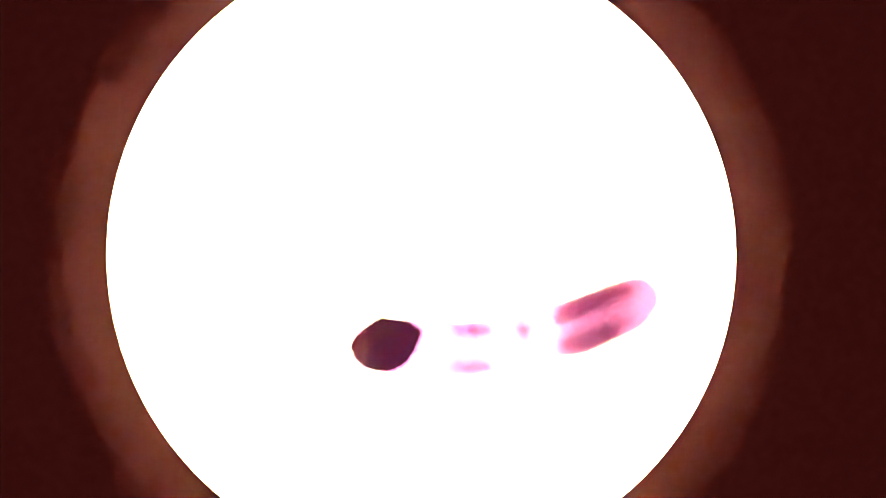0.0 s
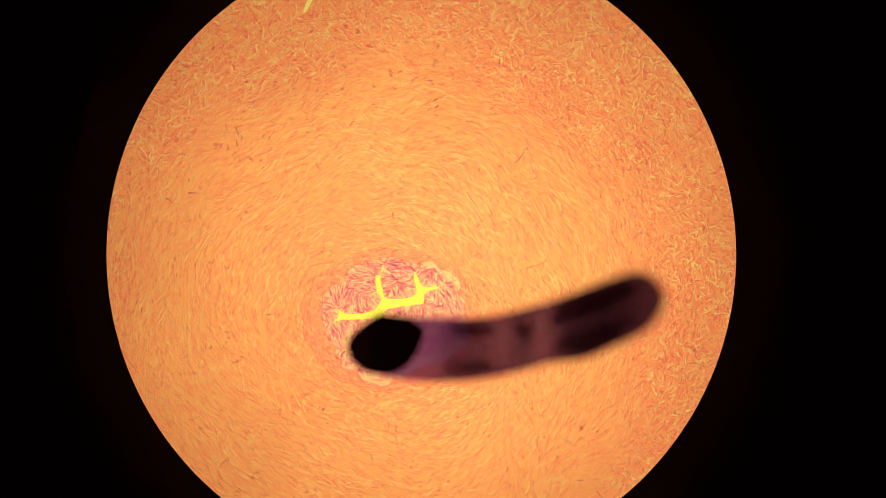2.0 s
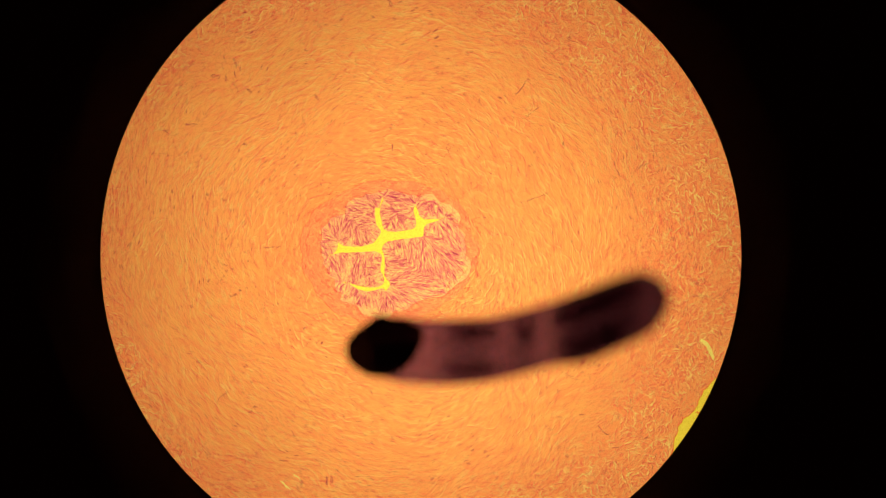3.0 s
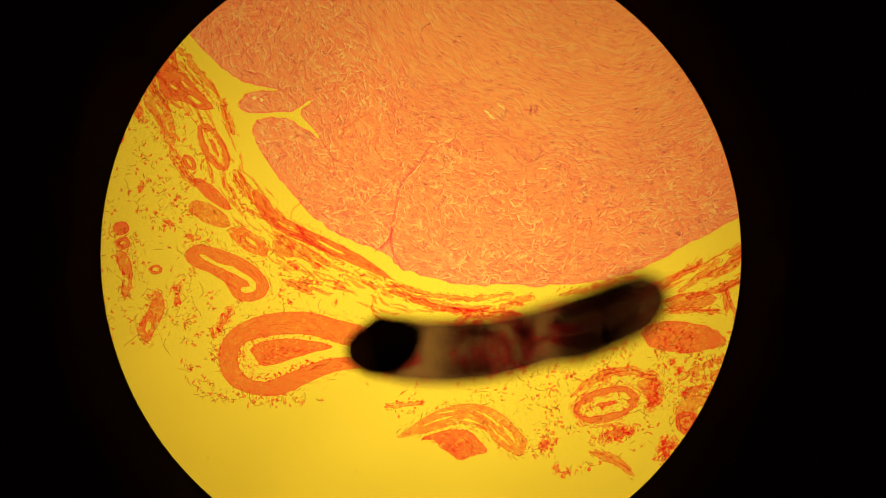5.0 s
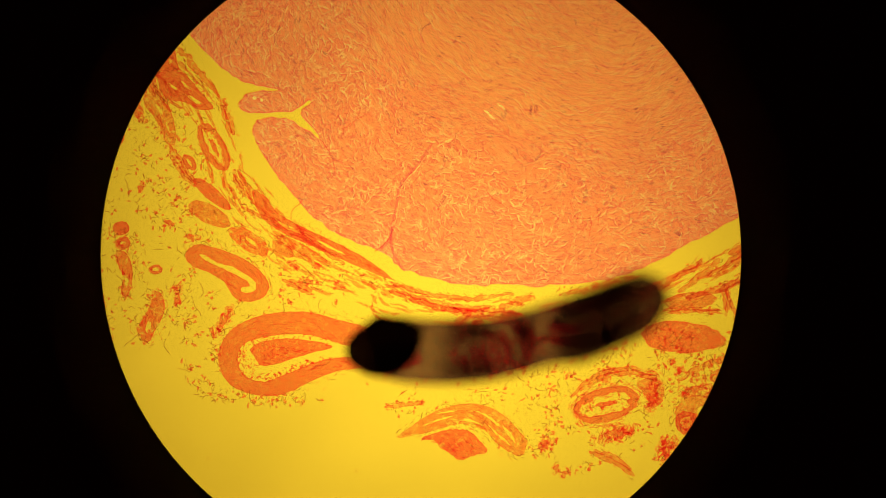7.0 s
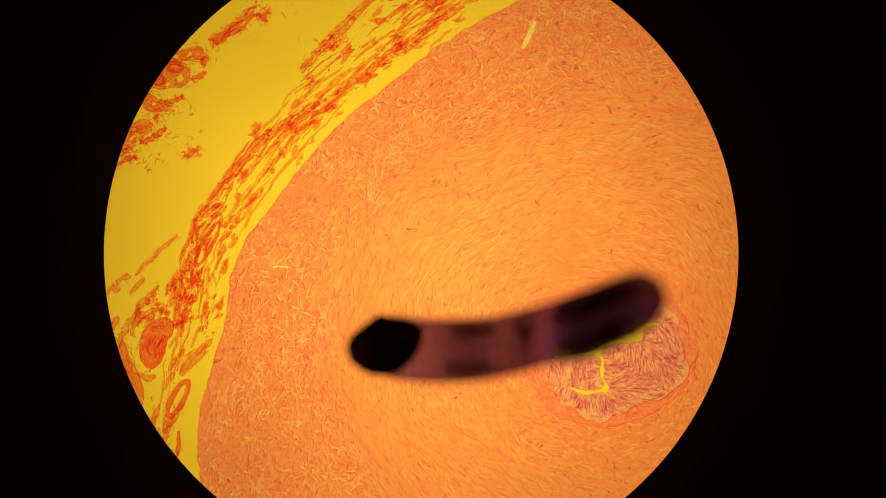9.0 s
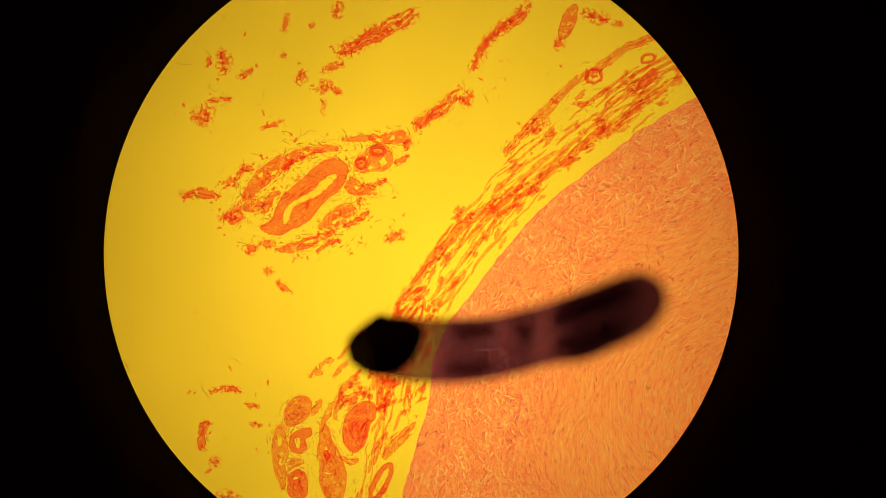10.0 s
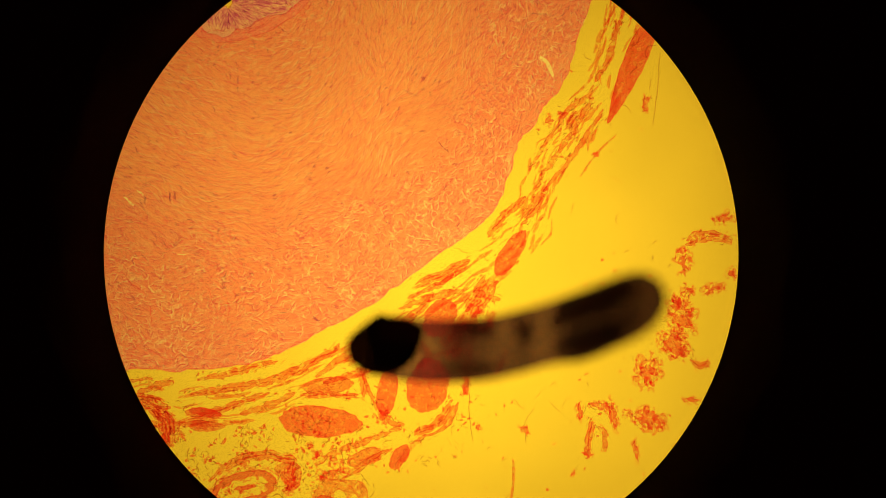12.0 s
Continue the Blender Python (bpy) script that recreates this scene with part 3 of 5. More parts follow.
def build_yellow_filter(slide):
    """An added yellow sheet that takes blue out of the light between the pieces of tissue and in the cleft, cut out
    where the wall lies.
    """
    n = Nodes("yellow_light_filter")
    colour = n.mix(n.noise(n.place(), 14.0, 2.0), (1.0, 0.995, 0.29), (1.0, 0.97, 0.25))
    edge = jag(smooth(MUSCLE_EDGE, 7), 4.0, 18.0)
    hole = [(u - x, v - y) for (u, v), (x, y) in zip(edge, inward(edge))]
    resin = n.stained(colour, 0.01, 0.1)
    link("mounting_resin", filled("mounting_resin", [star_cleft()], 0.00005, 0.0003), resin, slide, "added clear yellow filter in the cleft")
    link("mounting_resin", filled("mounting_resin", [[(-2400, -1900), (4200, -1900), (4200, 1800), (-2400, 1800)], hole], 0.00005, 0.0003), resin, slide,
         "added clear yellow filter round the tissue")


def inside(u, v, loop):
    hit, (a, b) = False, loop[-1]
    for c, d in loop:
        if (d > v) != (b > v) and u < (a - c) * (v - d) / (b - d) + c:
            hit = not hit
        a, b = c, d
    return hit


edge_coarse = smooth(MUSCLE_EDGE, 2)


def curl_fibre(bm, rng, u, v, way, length, width, z=0.0, curl=0.22):
    """One short curved fibre or flake."""
    bend = rng.gauss(0, curl) * length
    c, s, h = math.cos(way), math.sin(way), length / 2
    line = [(u + c * x * h - s * y * bend, v + s * x * h + c * y * bend) for x, y in ((-1, 0), (-0.35, 0.8), (0.35, 0.8), (1, 0))]
    ribbon(bm, line, width, z, 0.0003, False, 0.3)


SHREDS = {}
SOLID = []


def shreds(material):
    """The loose bits of one kind of tissue, gathered for the whole slide."""
    if material.name not in SHREDS:
        SHREDS[material.name] = (bmesh.new(), material)
    return SHREDS[material.name][0]


def clump(bm, rng, u, v, way, size):
    """A small torn clump of cells."""
    dome(bm, jag(oval(u, v, size, size * rng.uniform(0.3, 0.6), math.degrees(way), 10, 0.3, rng.random() * 9), size * 0.3, 3.5, u * 0.3), rng.uniform(0, 0.0003), 0.0004, 0.25)


def scrap(slide, u, v, a, b, turn, material=None):
    """A torn piece of tissue: a few grown-together lobes with a fringe of short fibres."""
    rng = random.Random(int(u * 7 + v * 13))
    bm = bmesh.new()
    c, s = math.cos(radians(turn)), math.sin(radians(turn))
    way = radians(turn) + (0 if a >= b else math.pi / 2)
    n = max(16, min(60, int(a + b)))
    big = min(a, b) >= 8
    core = 0.6 if big else 0.85
    loop = jag(oval(u, v, a * core, b * core, turn, n, 0.40, u * 0.013 + v * 0.007), min(6.0, 0.55 * min(a, b)), 7.0, u * 0.1)
    dome(bm, loop, 0.0, 0.0005, 0.06)
    rim(bm, loop, 0.0005, 1.2)
    loose = shreds(material or SCRAP)
    for i in range(int(a * b / 17) if big else 0):
        f, r = rng.uniform(0, 2 * math.pi), rng.uniform(0.45, 1.05)
        x, y = a * r * math.cos(f), b * r * math.sin(f)
        curl_fibre(loose, rng, u + c * x - s * y, v + s * x + c * y, way + rng.gauss(0, 1.0), rng.uniform(8, 17), rng.uniform(3.8, 6.6), rng.uniform(0.0001, 0.0004), 0.5)
    for i in range(int(a * b / 30 + (a + b) / 2.5) + 4):
        f, r = rng.uniform(0, 2 * math.pi), rng.uniform(0.75, 1.3)
        x, y = a * r * math.cos(f), b * r * math.sin(f)
        size = min(1.0, 0.45 + max(a, b) / 30)
        curl_fibre(loose, rng, u + c * x - s * y, v + s * x + c * y, way + rng.gauss(0, 0.9), rng.uniform(5, 11) * size, rng.uniform(2.4, 4.8) * size, rng.uniform(0, 0.0004), 0.34)
    return part("tissue_fragment", bm, material or SCRAP, slide)


def flat(bm, left, right, z=0.0005):
    """A thin closed strip between two lines of equal length."""
    rows = [(bm.verts.new(at(*l, 0.0)), bm.verts.new(at(*l, z)), bm.verts.new(at(*r, z)), bm.verts.new(at(*r, 0.0))) for l, r in zip(left, right)]
    for a, b in zip(rows, rows[1:]):
        for k in range(4):
            m = (k + 1) % 4
            bm.faces.new((a[k], b[k], b[m], a[m]))
    bm.faces.new(rows[0])
    bm.faces.new(rows[-1][::-1])


def lobe(slide, name, points, material, openings=(), label="", ragged=1.4, fray=0.0, fibres=0, z=0.0008, parent=None):
    """A flat piece of tissue with a free outline, perhaps with openings; its cut edges are dark, its fibres follow the outline."""
    rng = random.Random(int(points[0][0] * 7 + points[0][1] * 3))
    loops = [jag(smooth(points, 7), ragged, 6.0, points[0][0])] + [jag(smooth(hole, 6), ragged * 1.2, 5.0, hole[0][0]) for hole in openings]
    ob = link(name, filled(name, loops, 0.0, z), material, parent or slide, label)
    SOLID.append(smooth(points, 3))
    bm = bmesh.new()
    for loop in loops:
        rim(bm, loop, z, 1.4)
    outer, n = loops[0], len(loops[0])
    cu, cv = sum(q[0] for q in outer) / n, sum(q[1] for q in outer) / n
    made = 0
    while made < fibres:
        k, f = rng.randrange(n), rng.uniform(0.05, 0.9)
        (ua, va), (ub, vb) = outer[k], outer[(k + 2) % n]
        u, v = ua + (cu - ua) * f, va + (cv - va) * f
        made += 1
        if inside(u, v, outer) and not any(inside(u, v, hole) for hole in loops[1:]):
            curl_fibre(bm, rng, u, v, math.atan2(vb - va, ub - ua) + rng.gauss(0, 0.2), rng.uniform(6, 20), rng.uniform(0.9, 2.2), z)
    part("cut_edge", bm, material, ob, "darker cut edge and fibres")
    for k in range(int(n * fray)):
        (ua, va), (ub, vb) = outer[k % n], outer[(k + 1) % n]
        le = math.hypot(ub - ua, vb - va) or 1.0
        d = abs(rng.gauss(0, 7))
        x, y = (vb - va) / le, -(ub - ua) / le
        if inside(ua + x * 3, va + y * 3, outer):
            x, y = -x, -y
        curl_fibre(shreds(material if rng.random() < 0.6 else LOOSE), rng, ua + x * d, va + y * d, math.atan2(vb - va, ub - ua) + rng.gauss(0, 0.5), rng.uniform(4, 11), rng.uniform(1.0, 2.2), 0.0)
    return ob


def flared(loop, u, v, a, turn, flare):
    """The loop made wider towards one end of its long axis and narrower towards the other."""
    c, s, out = math.cos(radians(turn)), math.sin(radians(turn)), []
    for x, y in loop:
        along, across = (x - u) * c + (y - v) * s, (y - v) * c - (x - u) * s
        across *= 1 + flare * along / a
        out.append((u + c * along - s * across, v + s * along + c * across))
    return out


def nerve(slide, u, v, a, b, turn, material=None, flare=0.0):
    """A smooth rounded bundle with fine fibres along it."""
    rng = random.Random(int(u * 5 + v * 3))
    bm = bmesh.new()
    n = max(20, min(70, int((a + b) * 1.1)))
    loop = jag(flared(oval(u, v, a, b, turn, n, 0.06, u * 0.013), u, v, a, turn, flare), 1.3, 6.0, u)
    dome(bm, loop, 0.0, 0.0007, 0.2)
    rim(bm, loop, 0.0007, 1.6)
    c, s = math.cos(radians(turn)), math.sin(radians(turn))
    way = radians(turn) + (0 if a >= b else math.pi / 2)
    for i in range(int(a * b / 80)):
        f, r = rng.uniform(0, 2 * math.pi), math.sqrt(rng.random()) * 0.9
        x, y = a * r * math.cos(f), b * r * math.sin(f)
        curl_fibre(bm, rng, u + c * x - s * y, v + s * x + c * y, way + rng.gauss(0, 0.5), rng.uniform(4, 11), rng.uniform(0.8, 1.8), 0.0007)
    return part("nerve", bm, material or NERVE, slide)


def strand(slide, line, width, material=None):
    """A band of a few fibre bundles side by side, which part and meet; loose scraps of it are feathered with short fibres across."""
    rng = random.Random(int(line[0][0] * 7 + line[0][1] * 13))
    le = sum(math.dist(a, b) for a, b in zip(line, line[1:]))
    line = smooth(line, max(4, int(le / 2.6 / max(1, len(line) - 1))), False)
    line = jag(line, min(3.5, width * 0.25), 22.0, width)
    bm = bmesh.new()
    n = len(line)
    across = []
    for i in range(n):
        a, b = line[max(i - 1, 0)], line[min(i + 1, n - 1)]
        d = math.hypot(b[0] - a[0], b[1] - a[1]) or 1.0
        across.append((-(b[1] - a[1]) / d, (b[0] - a[0]) / d))
    count = max(1, round(width / 5.6))
    teeth = 1.5 if material else 0.8
    for k in range(count):
        side, seed = (k + 0.5) / count * 2 - 1, rng.uniform(0, 90)
        first = 0 if count == 1 else int(n * rng.uniform(0, 0.2))
        last = n if count == 1 else int(n * rng.uniform(0.82, 1.0))
        left, right = [], []
        for i in range(first, last):
            (u, v), (x, y), f = line[i], across[i], (i - first) / max(1, last - first - 1)
            full = max(0.3, math.sin(math.pi * (0.05 + 0.9 * i / (n - 1))) ** 0.5)
            mid = width * 0.56 * side * full + width * 0.2 * noise.noise(Vector((i * 0.09, seed, 0.3)))
            half = width * 0.60 / count * max(0.15, math.sin(math.pi * (0.04 + 0.92 * f)) ** 0.5)
            l = half * max(0.15, 1 + 0.8 * noise.noise(Vector((i * 0.16, seed, 2.0))) + teeth * noise.noise(Vector((i * 0.6, seed, 5.0))))
            r = half * max(0.15, 1 + 0.8 * noise.noise(Vector((i * 0.16, seed, 7.0))) + teeth * noise.noise(Vector((i * 0.6, seed, 9.0))))
            left.append((u + x * (mid + l), v + y * (mid + l)))
            right.append((u + x * (mid - r), v + y * (mid - r)))
        if len(left) < 3:
            continue
        flat(bm, left, right, 0.0005 + 0.00003 * (k % 3))
        if width >= 5:
            rim(bm, left + right[::-1], 0.00062, 1.5)
            rim(bm, left + right[::-1], 0.00064, 1.0)
    if material:
        for k in range(int(le * 0.5)):
            t = rng.random() * (n - 1)
            i = min(n - 2, int(t))
            (ua, va), (ub, vb) = line[i], line[i + 1]
            way = math.atan2(vb - va, ub - ua)
            full = max(0.3, math.sin(math.pi * (0.05 + 0.9 * t / (n - 1))) ** 0.5)
            off = rng.choice((-1, 1)) * rng.uniform(0.3, 0.7) * width * full
            curl_fibre(shreds(material), rng, ua - math.sin(way) * off, va + math.cos(way) * off, way + rng.choice((-1, 1)) * rng.gauss(1.15, 0.35), rng.uniform(5, 6 + width * 0.5), rng.uniform(1.6, 3.2), 0.0006)
    if width >= 5:
        for k in range(int(le / (4 if material else 5)) + 3):
            t = rng.random() * (n - 1)
            i = min(n - 2, int(t))
            (ua, va), (ub, vb) = line[i], line[i + 1]
            way = math.atan2(vb - va, ub - ua)
            off = rng.choice((-1, 1)) * (rng.uniform(0.4, 0.75) * width + 1.5)
            u, v = ua - math.sin(way) * off, va + math.cos(way) * off
            if rng.random() < (0.4 if material else 0.25):
                clump(shreds(material or STRAND), rng, u, v, way + rng.gauss(0, 0.6), rng.uniform(1.6, 3.6))
            else:
                curl_fibre(shreds((material or STRAND) if rng.random() < 0.6 else LOOSE), rng, u, v, way + rng.gauss(0, 0.9 if material else 0.5), rng.uniform(4, 10), rng.uniform(1.0, 2.2), 0.0)
    return part("connective_strand", bm, material or STRAND, slide)


def vessel(slide, u, v, a, b, turn, wall, label="", core=0.0, rough=0.05, halo=0.0):
    """A vessel cut across or aslant: a thick wall of ringed fibres round an open middle, perhaps with content."""
    rng = random.Random(int(u * 3 + v * 11))
    bm = bmesh.new()
    n = 72 if a > 40 else 48
    c, s = math.cos(radians(turn)), math.sin(radians(turn))
    outer = jag(oval(u, v, a, b, turn, n, rough, 1.0), 1.6, 7)
    inner = jag(oval(u, v, max(a - wall, 3), max(b - wall, 2), turn, n, rough * 2.2, 2.0), 2.4 if a > 40 else 1.2, 6)
    ring(bm, outer, inner, 0.0, 0.0009)
    rim(bm, outer, 0.0009)
    rim(bm, inner, 0.0009, 2.2)
    around = [(i, rng.uniform(0.05, 0.95)) for i in range(n) for k in range(int(wall / 12))]
    around += [(rng.randrange(n), rng.uniform(-halo / wall, 0)) for k in range(int(n * halo / 4))]
    for i, f in around:
        (ua, va), (ub, vb), (uc, vc) = outer[i], inner[i], outer[(i + 1) % n]
        curl_fibre(bm if f > 0 else shreds(VESSEL), rng, ua + (ub - ua) * f, va + (vb - va) * f, math.atan2(vc - va, uc - ua) + rng.gauss(0, 0.2), rng.uniform(5, 15), rng.uniform(0.9, 2.2), 0.0008 if f > 0 else 0.0)
    ob = part("blood_vessel", bm, VESSEL, slide, label)
    if core:
        bm = bmesh.new()
        ca, cb = (a - wall) * core, (b - wall) * core
        dome(bm, jag(oval(u, v, ca * 0.55, cb * 0.42, turn, 40, 0.3, 5.0), 2.0, 5), 0.0, 0.0006, 0.2)
        for k in range(int(ca * cb / 7)):
            f, r = rng.uniform(0, 2 * math.pi), math.sqrt(rng.random()) * 1.15
            x, y = ca * r * math.cos(f), cb * r * math.sin(f)
            curl_fibre(bm, rng, u + c * x - s * y, v + s * x + c * y, rng.uniform(0, 6.3), rng.uniform(2, 5), rng.uniform(1.2, 2.6), 0.0003)
        for k in range(n * 2 if a > 60 else n // 3):
            i, f = rng.randrange(n), rng.uniform(0.03, 0.2)
            x, y = inner[i][0] + (u - inner[i][0]) * f, inner[i][1] + (v - inner[i][1]) * f
            curl_fibre(bm, rng, x, y, rng.uniform(0, 6.3), rng.uniform(2, 6), rng.uniform(1.4, 3.4), 0.0003)
        part("vessel_content", bm, CORE, ob)
    return ob


def build_artery(slide):
    """The largest artery, cut aslant: a drop-shaped wall, its opening and the clotted content in it."""
    rng = random.Random(61)
    opening = [(421, 638), (428, 612), (458, 598), (508, 591), (560, 595), (605, 609), (650, 615), (686, 634), (640, 632), (592, 634), (546, 646), (508, 662), (468, 676), (434, 666)]
    artery = lobe(slide, "blood_vessel", [(388, 642), (394, 606), (414, 581), (450, 563), (500, 553), (550, 554), (600, 567), (650, 580), (702, 602), (748, 636), (704, 652), (645, 651), (592, 658), (545, 677),
                                          (502, 697), (455, 699), (408, 680)], VESSEL, [opening], "large drop-shaped pink artery wall round a red core", 1.5, 0.9, 260)
    lobe(slide, "vessel_content", [(444, 618), (462, 606), (500, 600), (540, 602), (588, 613), (556, 623), (520, 634), (486, 645), (462, 646), (452, 632)], CORE, (), "red clotted content", 1.8, 0.0, 60, 0.0006, artery)
    bm = bmesh.new()
    rimmed = smooth(opening, 10)
    n = len(rimmed)
    for k in range(330):
        i = rng.randrange(n)
        u, v = rimmed[i]
        if u > 600 or (v < 620 and 500 < u and rng.random() < 0.6):
            continue
        f = abs(rng.gauss(0.04, 0.10)) * (1.6 if v > 630 else 1.0)
        u, v = u + (500 - u) * f, v + (632 - v) * f
        if rng.random() < 0.5:
            clump(bm, rng, u, v, rng.uniform(0, 6.3), rng.uniform(1.4, 3.4))
        else:
            curl_fibre(bm, rng, u, v, rng.uniform(0, 6.3), rng.uniform(3, 7), rng.uniform(1.2, 2.4), 0.0002)
    part("blood_cell", bm, CORE, artery, "loose red crumbs along the inner wall", "stuff")


def build_lower_mass(slide):
    """An arched bundle of bands round a smooth core, at the rim of the section."""
    lobe(slide, "nerve", [(746, 776), (770, 767), (800, 760), (830, 764), (849, 780), (861, 799), (836, 806), (815, 813), (794, 800), (778, 790), (769, 779)], NERVE, (), "smooth orange bundle with a torn lower edge", 2.2, 0.3, 70)
    lobe(slide, "connective_tissue", [(705, 774), (728, 755), (758, 735), (790, 722), (826, 715), (862, 720), (890, 735), (912, 756), (931, 780), (922, 806), (900, 798), (880, 785), (864, 766), (842, 753), (812, 750), (782, 757), (752, 766)], STRAND,
         [[(742, 757), (770, 743), (800, 735), (800, 738), (772, 747)], [(800, 744), (830, 741), (856, 752), (852, 754), (828, 746)], [(838, 726), (862, 733), (884, 752), (880, 754), (860, 738)], [(862, 750), (884, 768), (904, 788), (898, 786), (878, 770)],
          [(768, 733), (790, 727), (812, 725), (800, 730)], [(886, 748), (904, 766), (914, 784), (908, 782), (896, 766)]],
         "arched band of orange fibres", 1.6, 0.8, 260)


def build_sheath_pieces(slide):
    """The larger bodies in the sheath: pale masses with small vessels, bands and lenses."""
    lobe(slide, "connective_tissue", [(256, 173), (273, 168), (296, 188), (308, 216), (311, 254), (296, 254), (285, 227), (272, 204), (259, 190)], STRAND,
         [[(276, 184), (286, 192), (290, 206), (282, 200)], [(294, 214), (300, 226), (302, 240), (296, 230)]], "frayed orange band", 1.8, 0.8, 60)
    lobe(slide, "connective_tissue", [(448, 338), (470, 349), (492, 378), (532, 401), (582, 424), (642, 455), (694, 494), (650, 478), (590, 452), (530, 426), (484, 402), (458, 374)], VESSEL,
         [[(486, 386), (508, 398), (536, 412), (530, 414), (504, 404)], [(560, 424), (590, 438), (616, 452), (606, 450), (578, 438)]], "long solid orange band along the wall", 1.5, 0.4, 120)
    lobe(slide, "connective_tissue", [(486, 417), (510, 421), (546, 439), (580, 464), (552, 459), (516, 441), (492, 430)], STRAND, [], "slim orange band", 1.3, 0.5, 30)
    lobe(slide, "connective_tissue", [(404, 408), (425, 402), (450, 414), (473, 434), (471, 453), (445, 447), (420, 431)], SCRAP, [[(432, 418), (446, 424), (456, 436), (444, 432)]], "frayed red band", 2.0, 0.9, 50)
    lobe(slide, "tissue_fragment", [(273, 517), (286, 521), (290, 551), (275, 584), (263, 605), (250, 598), (243, 584), (254, 564), (266, 543)], SCRAP, [[(262, 570), (270, 572), (262, 590), (257, 584)]], "torn red wedge of tissue", 2.2, 1.0, 40)
    lobe(slide, "tissue_fragment", [(206, 445), (223, 448), (233, 471), (234, 498), (226, 525), (216, 518), (219, 491), (209, 466)], SCRAP, [[(222, 492), (229, 496), (226, 510), (221, 506)]], "torn red strip of tissue", 1.8, 0.8, 30)
    lobe(slide, "nerve", [(278, 116), (280, 90), (294, 78), (308, 86), (312, 106), (316, 124), (300, 125), (286, 126)], VESSEL,
         [[(287, 91), (292, 87), (296, 96), (290, 101)], [(300, 103), (306, 108), (303, 116), (298, 112)]], "small orange nerve with two bright openings", 1.4, 0.3, 40)
    lobe(slide, "connective_tissue", [(278, 130), (291, 128), (314, 127), (332, 137), (349, 156), (364, 174), (378, 191), (354, 194), (327, 181), (307, 179), (289, 166), (282, 148)], VESSEL,
         [[(294, 146), (306, 150), (316, 160), (302, 156)], [(320, 142), (330, 148), (338, 160), (326, 154)], [(332, 169), (348, 175), (358, 185), (342, 181)]], "orange mass with pale clefts", 2.0, 0.5, 70)
    strand(slide, [(275, 69), (266, 90), (265, 113), (272, 136), (279, 160), (294, 177), (322, 193)], 6)
    strand(slide, [(264, 70), (279, 58), (297, 65), (312, 79)], 6)
    strand(slide, [(306, 68), (287, 71), (277, 82)], 4)
    strand(slide, [(319, 108), (337, 130), (358, 154)], 4)
    lobe(slide, "connective_tissue", [(1200, 719), (1219, 702), (1254, 701), (1285, 707), (1293, 733), (1285, 760), (1254, 772), (1215, 764), (1196, 741)], STRAND,
         [[(1231, 725), (1246, 718), (1254, 733), (1242, 745)], [(1266, 725), (1277, 733), (1273, 752), (1263, 745)]], "frayed orange lump of tissue", 2.2, 1.2, 60)
    lobe(slide, "connective_tissue", [(1127, 680), (1150, 670), (1173, 680), (1171, 708), (1155, 721), (1143, 702)], STRAND,
         [[(1144, 685), (1157, 682), (1161, 696), (1150, 696)]], "small frayed band", 1.6, 0.6, 20)
    lobe(slide, "nerve", [(967, 580), (995, 572), (1034, 585), (1001, 593)], PALE,
         [], "slim pale orange lens of tissue", 0.9, 0.3, 10)
    lobe(slide, "nerve", [(976, 603), (1007, 597), (1039, 605), (1011, 614), (984, 612)], PALE,
         [], "slim pale lens of tissue", 0.9, 0.3, 10)
    nerve(slide, 165, -17, 9, 10, 0, PALE)


